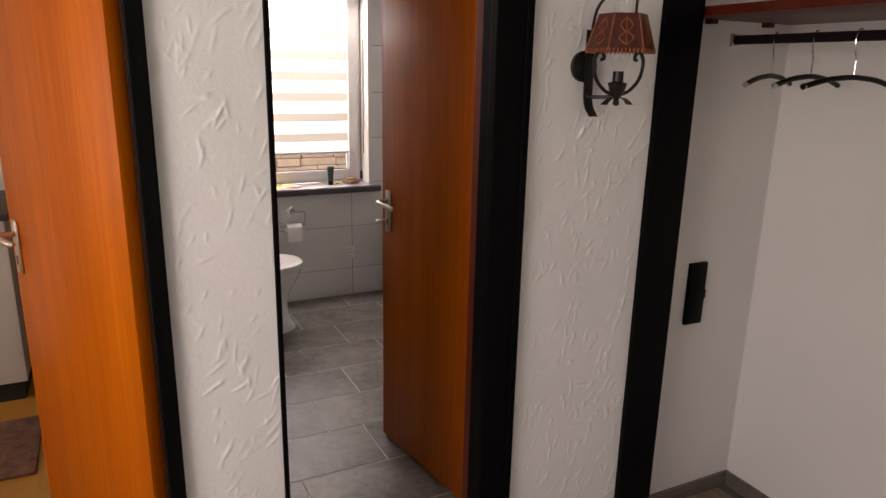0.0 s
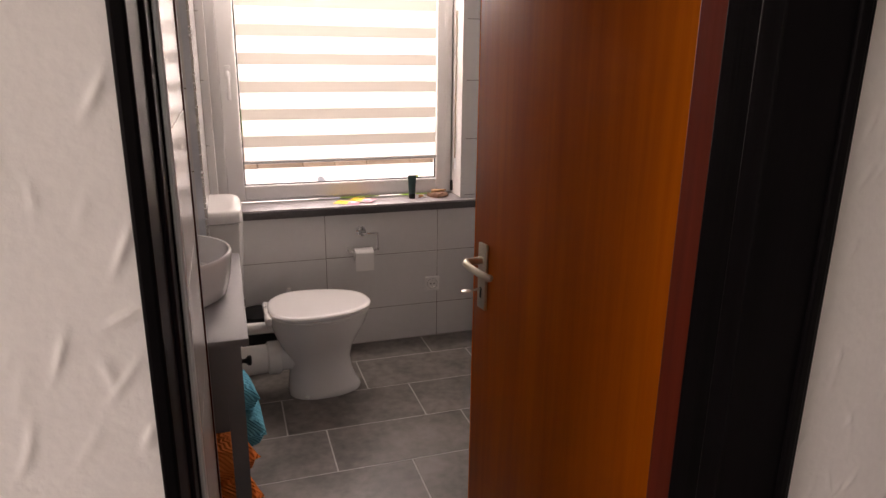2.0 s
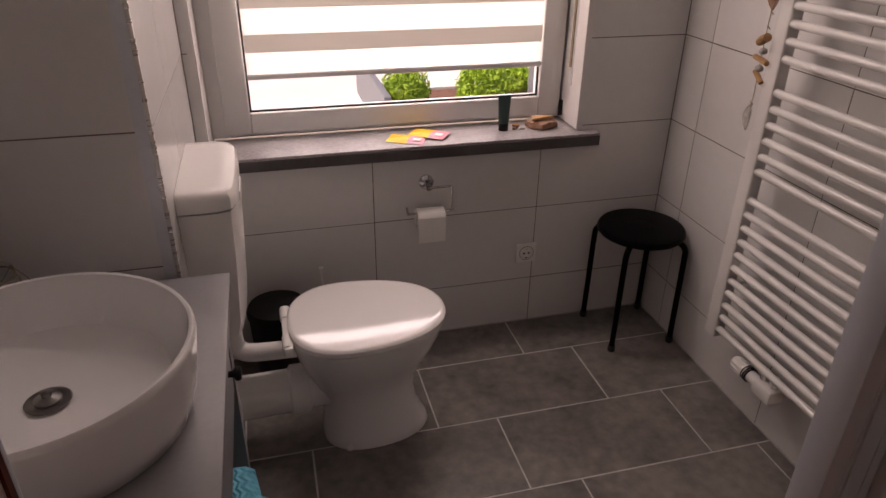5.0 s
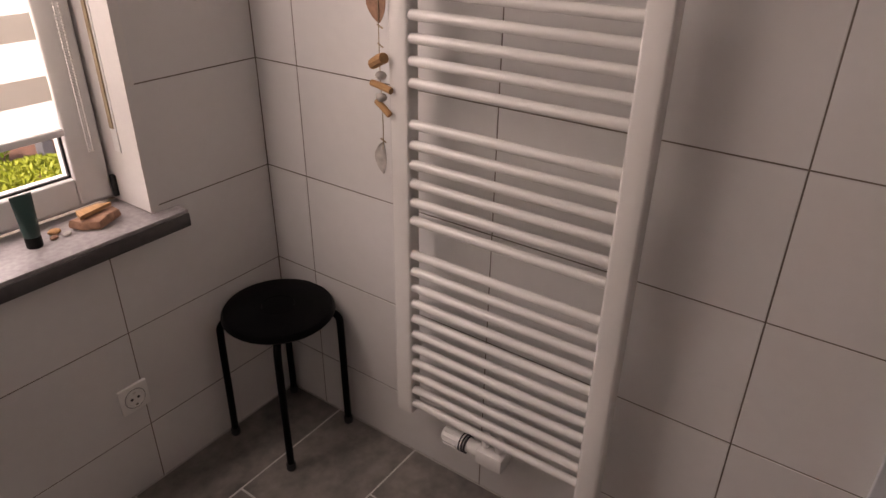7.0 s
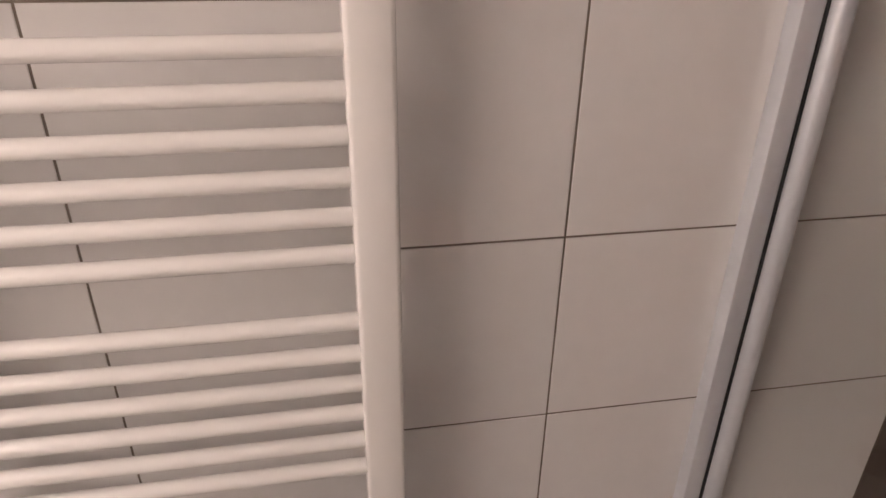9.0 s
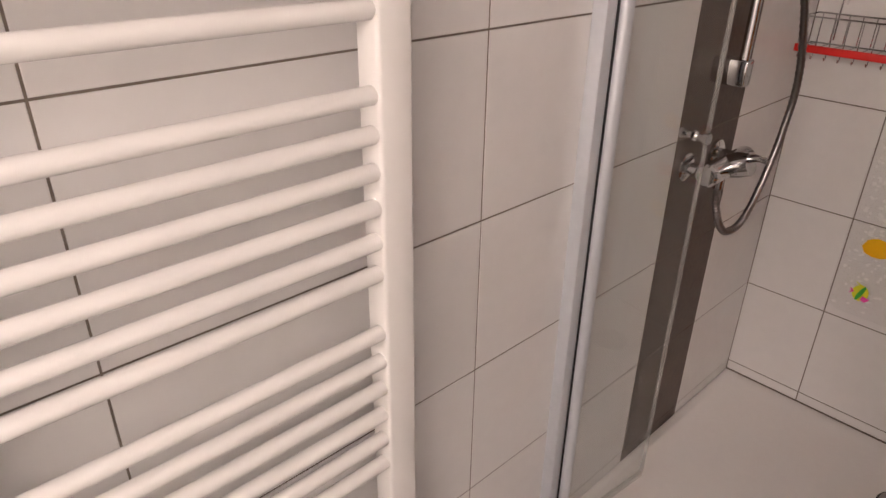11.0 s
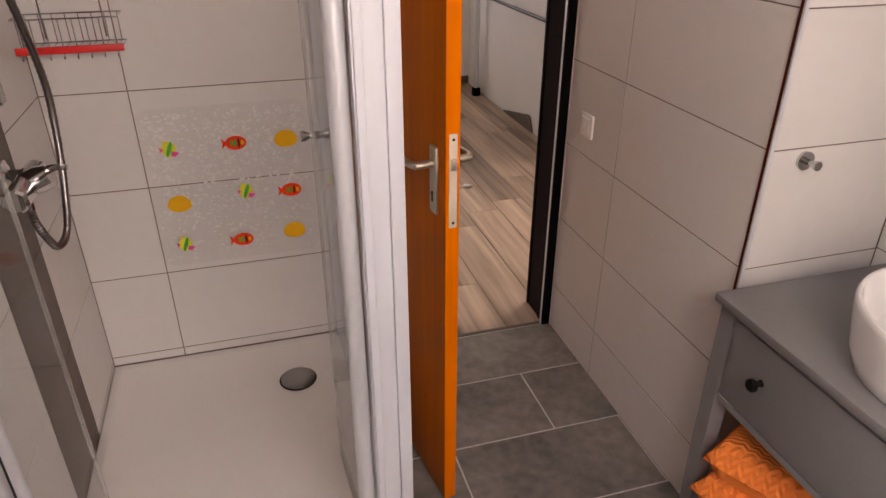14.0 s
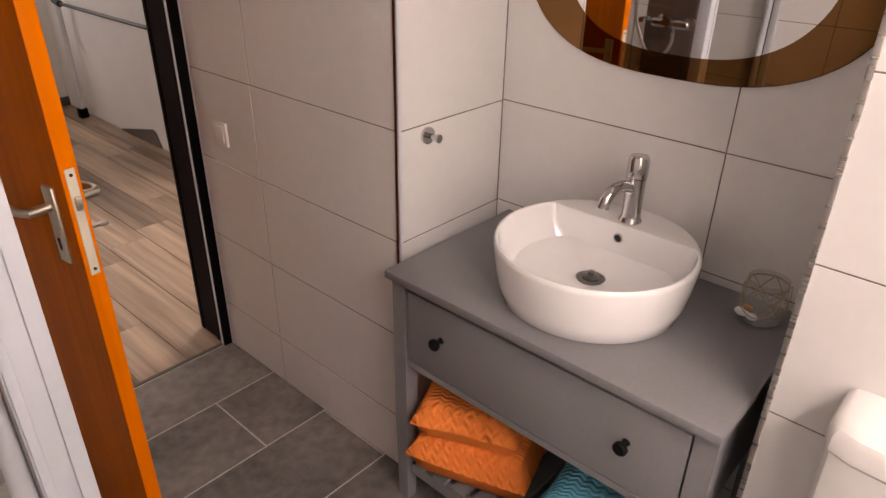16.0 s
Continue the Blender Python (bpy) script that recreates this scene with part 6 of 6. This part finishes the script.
bush(-0.26, 3.62, -0.26, 0.21, 0.46, 1, M_BUSH, "rounded bright green clipped bush")
bush(0.42, 3.55, -0.26, 0.23, 0.5, 3, M_BUSH, "large rounded bright green clipped bush")
bush(0.95, 4.3, -0.26, 0.26, 0.3, 4, M_BUSH, "low spreading green bush")
for bx, by, br_, bh, bs in ((-0.1, 3.12, 0.30, 0.15, 5), (0.25, 3.18, 0.34, 0.17, 6), (0.62, 3.16, 0.30, 0.14, 7)):
    bush(bx, by, -0.26, br_, bh, bs, M_GROUNDCOVER, "low yellow-green ground-cover bush")
fl = thing("flowers", "pink flowering ground cover in the flower bed", "flowers", kind="stuff", at=(0.07, 3.75, -0.26))
bm = B()
frng = random.Random(8)
for _ in range(120):
    c = Vector((frng.gauss(0, 0.13), frng.gauss(0, 0.12), frng.uniform(0.02, 0.09)))
    n = 5
    rg = [bm.verts.new(c + Vector((0.012 * math.cos(2 * math.pi * i / n), 0.012 * math.sin(2 * math.pi * i / n), frng.uniform(0, 0.006)))) for i in range(n)]
    bm.faces.new(rg)
part("petals", bm, M_FLOWER, fl, "", False)
garden_wall = thing("garden_wall", "low tan garden wall of rough stone courses", "garden wall", at=(0, 0, 0))
grng = random.Random(21)
for k in range(5):
    xx = -4.0 + grng.uniform(-0.2, 0)
    while xx < 6.0:
        w = grng.uniform(0.35, 0.75)
        part("stone", box(B(), (xx + 0.006, 7.6 + grng.uniform(-0.02, 0.02), 0.14 * k - 0.45), (xx + w - 0.006, 7.9, 0.14 * (k + 1) - 0.458), 0.012, 1), M_TANSTONE, garden_wall, "", False)
        xx += w
house = thing("neighbour_house", "white rendered house beyond the garden", "house")
part("wall", box(B(), (-14, 22, -0.5), (12, 30, 5.5)), M_RENDER, house, "", False)
bm = B()
flat(bm, [(-14.4, 21.6, 5.5), (-14.4, 30.4, 5.5), (-14.4, 26, 9.2)], (26.8, 0, 0))
part("roof", bm, M_TANSTONE, house, "", False)


# ---- tiles and planks, one by one ----
_tile_mesh = {}


def tile_mesh(w, h, t, mat):
    """A slab w by h, t thick, with eased front edges; lies in x-y, faces +z."""
    key = (round(w, 4), round(h, 4), t, mat.name)
    if key not in _tile_mesh:
        e = 0.0008
        v = [(0, 0, -t), (w, 0, -t), (w, h, -t), (0, h, -t), (0, 0, -e), (w, 0, -e), (w, h, -e), (0, h, -e),
             (e, e, 0), (w - e, e, 0), (w - e, h - e, 0), (e, h - e, 0)]
        f = [(4, 0, 1, 5), (5, 1, 2, 6), (6, 2, 3, 7), (7, 3, 0, 4), (4, 5, 9, 8), (5, 6, 10, 9), (6, 7, 11, 10), (7, 4, 8, 11), (8, 9, 10, 11)]
        me = bpy.data.meshes.new("tile")
        me.from_pydata(v, [], f)
        me.materials.append(mat)
        _tile_mesh[key] = me
    return _tile_mesh[key]


ROWS = [0.0, 0.198, 0.5, 0.802, 1.104, 1.406, 1.708, 2.01, 2.312, H_CEIL]
JOINT = 0.0030


def tile_wall(parent, m, u0, u1, cuts, z0=0.0, z1=H_CEIL, holes=(), strips=(), dz=0.0):
    """Tiles along u from u0 to u1, jointed at cuts and at the common rows; m turns (u, z, out) into the world."""
    us = [u0] + [c for c in cuts if u0 + 0.01 < c < u1 - 0.01] + [u1]
    for a, b in zip(us, us[1:]):
        for c, d in zip(ROWS, ROWS[1:]):
            c, d = max(c + (dz if c > 0 else 0), z0), min(d + dz, z1)
            if d - c < 0.012:
                continue
            pieces = [(a, b, c, d)]
            for ha, hb, hc, hd in holes:
                # a tile with one corner cut away stays one piece
                uc = ha if a < ha < b and b < hb else hb if a < hb < b and a > ha else None
                zc = hc if c < hc < d and d < hd else hd if c < hd < d and c > hc else None
                if uc is not None and zc is not None:
                    j = JOINT / 2
                    ul, ur, zl, zu = a + j, b - j, c + j, d - j
                    if uc == hb:
                        pts = [(ul, zl), (ur, zl), (ur, zu), (uc, zu), (uc, zc), (ul, zc)] if zc == hc else [(uc, zl), (ur, zl), (ur, zu), (ul, zu), (ul, zc), (uc, zc)]
                    else:
                        pts = [(ul, zl), (ur, zl), (ur, zc), (uc, zc), (uc, zu), (ul, zu)] if zc == hc else [(ul, zl), (uc, zl), (uc, zc), (ur, zc), (ur, zu), (ul, zu)]
                    ob = part("tile", flat(B(), [(p, q, 0) for p, q in pts], (0, 0, -0.007)), M_TILE, parent, "", False)
                    ob.matrix_basis = m
                    pieces = []
            for ha, hb, hc, hd in holes:
                cutp = []
                for pa, pb, pc, pd in pieces:
                    if pb <= ha or pa >= hb or pd <= hc or pc >= hd:
                        cutp.append((pa, pb, pc, pd))
                        continue
                    if pc < hc:
                        cutp.append((pa, pb, pc, hc))
                    if pd > hd:
                        cutp.append((pa, pb, hd, pd))
                    if pa < ha:
                        cutp.append((pa, ha, max(pc, hc), min(pd, hd)))
                    if pb > hb:
                        cutp.append((hb, pb, max(pc, hc), min(pd, hd)))
                pieces = cutp
            for pa, pb, pc, pd in pieces:
                if pb - pa < 0.012 or pd - pc < 0.012:
                    continue
                mat = M_STRIP if any(s0 - 0.01 <= pa and pb <= s1 + 0.01 for s0, s1 in strips) else M_TILE
                ob = new("tile", tile_mesh(pb - pa - JOINT, pd - pc - JOINT, 0.007, mat))
                ob.parent = parent
                tilt = pose(0, 0, 0, random.gauss(0, 0.035), random.gauss(0, 0.035), 0)
                ob.matrix_basis = m @ Matrix.Translation((pa + JOINT / 2, pc + JOINT / 2, 0)) @ tilt


def plane(origin, u, out):
    """Turns (along, up, out) into the world."""
    o, u, w = Vector(origin), Vector(u), Vector(out)
    return Matrix(((u.x, 0, w.x, o.x), (u.y, 0, w.y, o.y), (u.z, 1, w.z, o.z), (0, 0, 0, 1)))


# along each wall, u runs so that u x up = out
tile_wall(wall_north, plane((0, 0, 0), (1, 0, 0), (0, -1, 0)), X_WEST, 0.0, [-1.712, -1.114, -0.506],
          holes=[(WIN_L, WIN_R, WIN_B - 0.05, WIN_T)])
tile_wall(wall_east, plane((0, 0, 0), (0, -1, 0), (-1, 0, 0)), 0.0, -Y_SOUTH, [0.155, 0.755, 1.352, 1.975, 2.272], strips=[(1.975, 2.272)])
tile_wall(wall_south, plane((0, Y_SOUTH, 0), (-1, 0, 0), (0, 1, 0)), 0.0, -HINGE_X - 0.022, [0.232, 0.834], z0=0.165)
tile_wall(wall_west, plane((X_WEST, 0, 0), (0, 1, 0), (1, 0, 0)), -2.645, NICHE_S, [-2.297])
tile_wall(wall_west, plane((0, NICHE_S, 0), (-1, 0, 0), (0, 1, 0)), -X_WEST, -X_NICHE, [])
tile_wall(wall_west, plane((X_NICHE, 0, 0), (0, 1, 0), (1, 0, 0)), NICHE_S, NICHE_N, [-1.034], dz=0.003)
tile_wall(wall_west, plane((0, NICHE_N, 0), (1, 0, 0), (0, -1, 0)), X_NICHE, X_WEST, [])
tile_wall(wall_west, plane((X_WEST, 0, 0), (0, 1, 0), (1, 0, 0)), NICHE_N, 0.0, [-0.42])

# floor tiles, wild bond
offs = {-1: -0.60, 0: -0.408, 1: -0.21, 2: -0.05, 3: -0.36, 4: -0.01, 5: -0.453, 6: -0.214, 7: -0.50, 8: -0.3}
for k in range(-1, 9):
    y1 = 0.0 if k < 0 else -0.217 - 0.3083 * k
    y0 = max(-0.217 - 0.3083 * (k + 1), -2.662)
    if y1 - y0 < 0.02:
        continue
    xs = sorted([offs[k] + 0.602 * j for j in range(-4, 2)])
    xs = [X_NICHE] + [x for x in xs if -2.02 < x < -0.01] + [0.0]
    for a, b in zip(xs, xs[1:]):
        ob = new("tile", tile_mesh(b - a - 0.0055, y1 - y0 - 0.0055, 0.008, M_FLOOR))
        ob.parent = floor
        ob.matrix_basis = Matrix.Translation((a + 0.00275, y0 + 0.00275, 0)) @ pose(0, 0, 0, random.gauss(0, 0.03), random.gauss(0, 0.03), 0)

# hall planks, along y
rng = random.Random(11)
x = -3.4
while x < 0.0:
    w = 0.192
    y = -7.0 + rng.uniform(0, 1.0)
    ys = [-7.0]
    while y < -2.72:
        ys.append(y)
        y += 1.285
    ys.append(-2.681)
    for a, b in zip(ys, ys[1:]):
        if b - a < 0.03:
            continue
        ob = new("plank", tile_mesh(min(w, 0.19) - 0.001, b - a - 0.001, 0.008, M_PLANK))
        ob.parent = hall_floor
        ob.matrix_basis = Matrix.Translation((x, a, -0.002))
    x += w
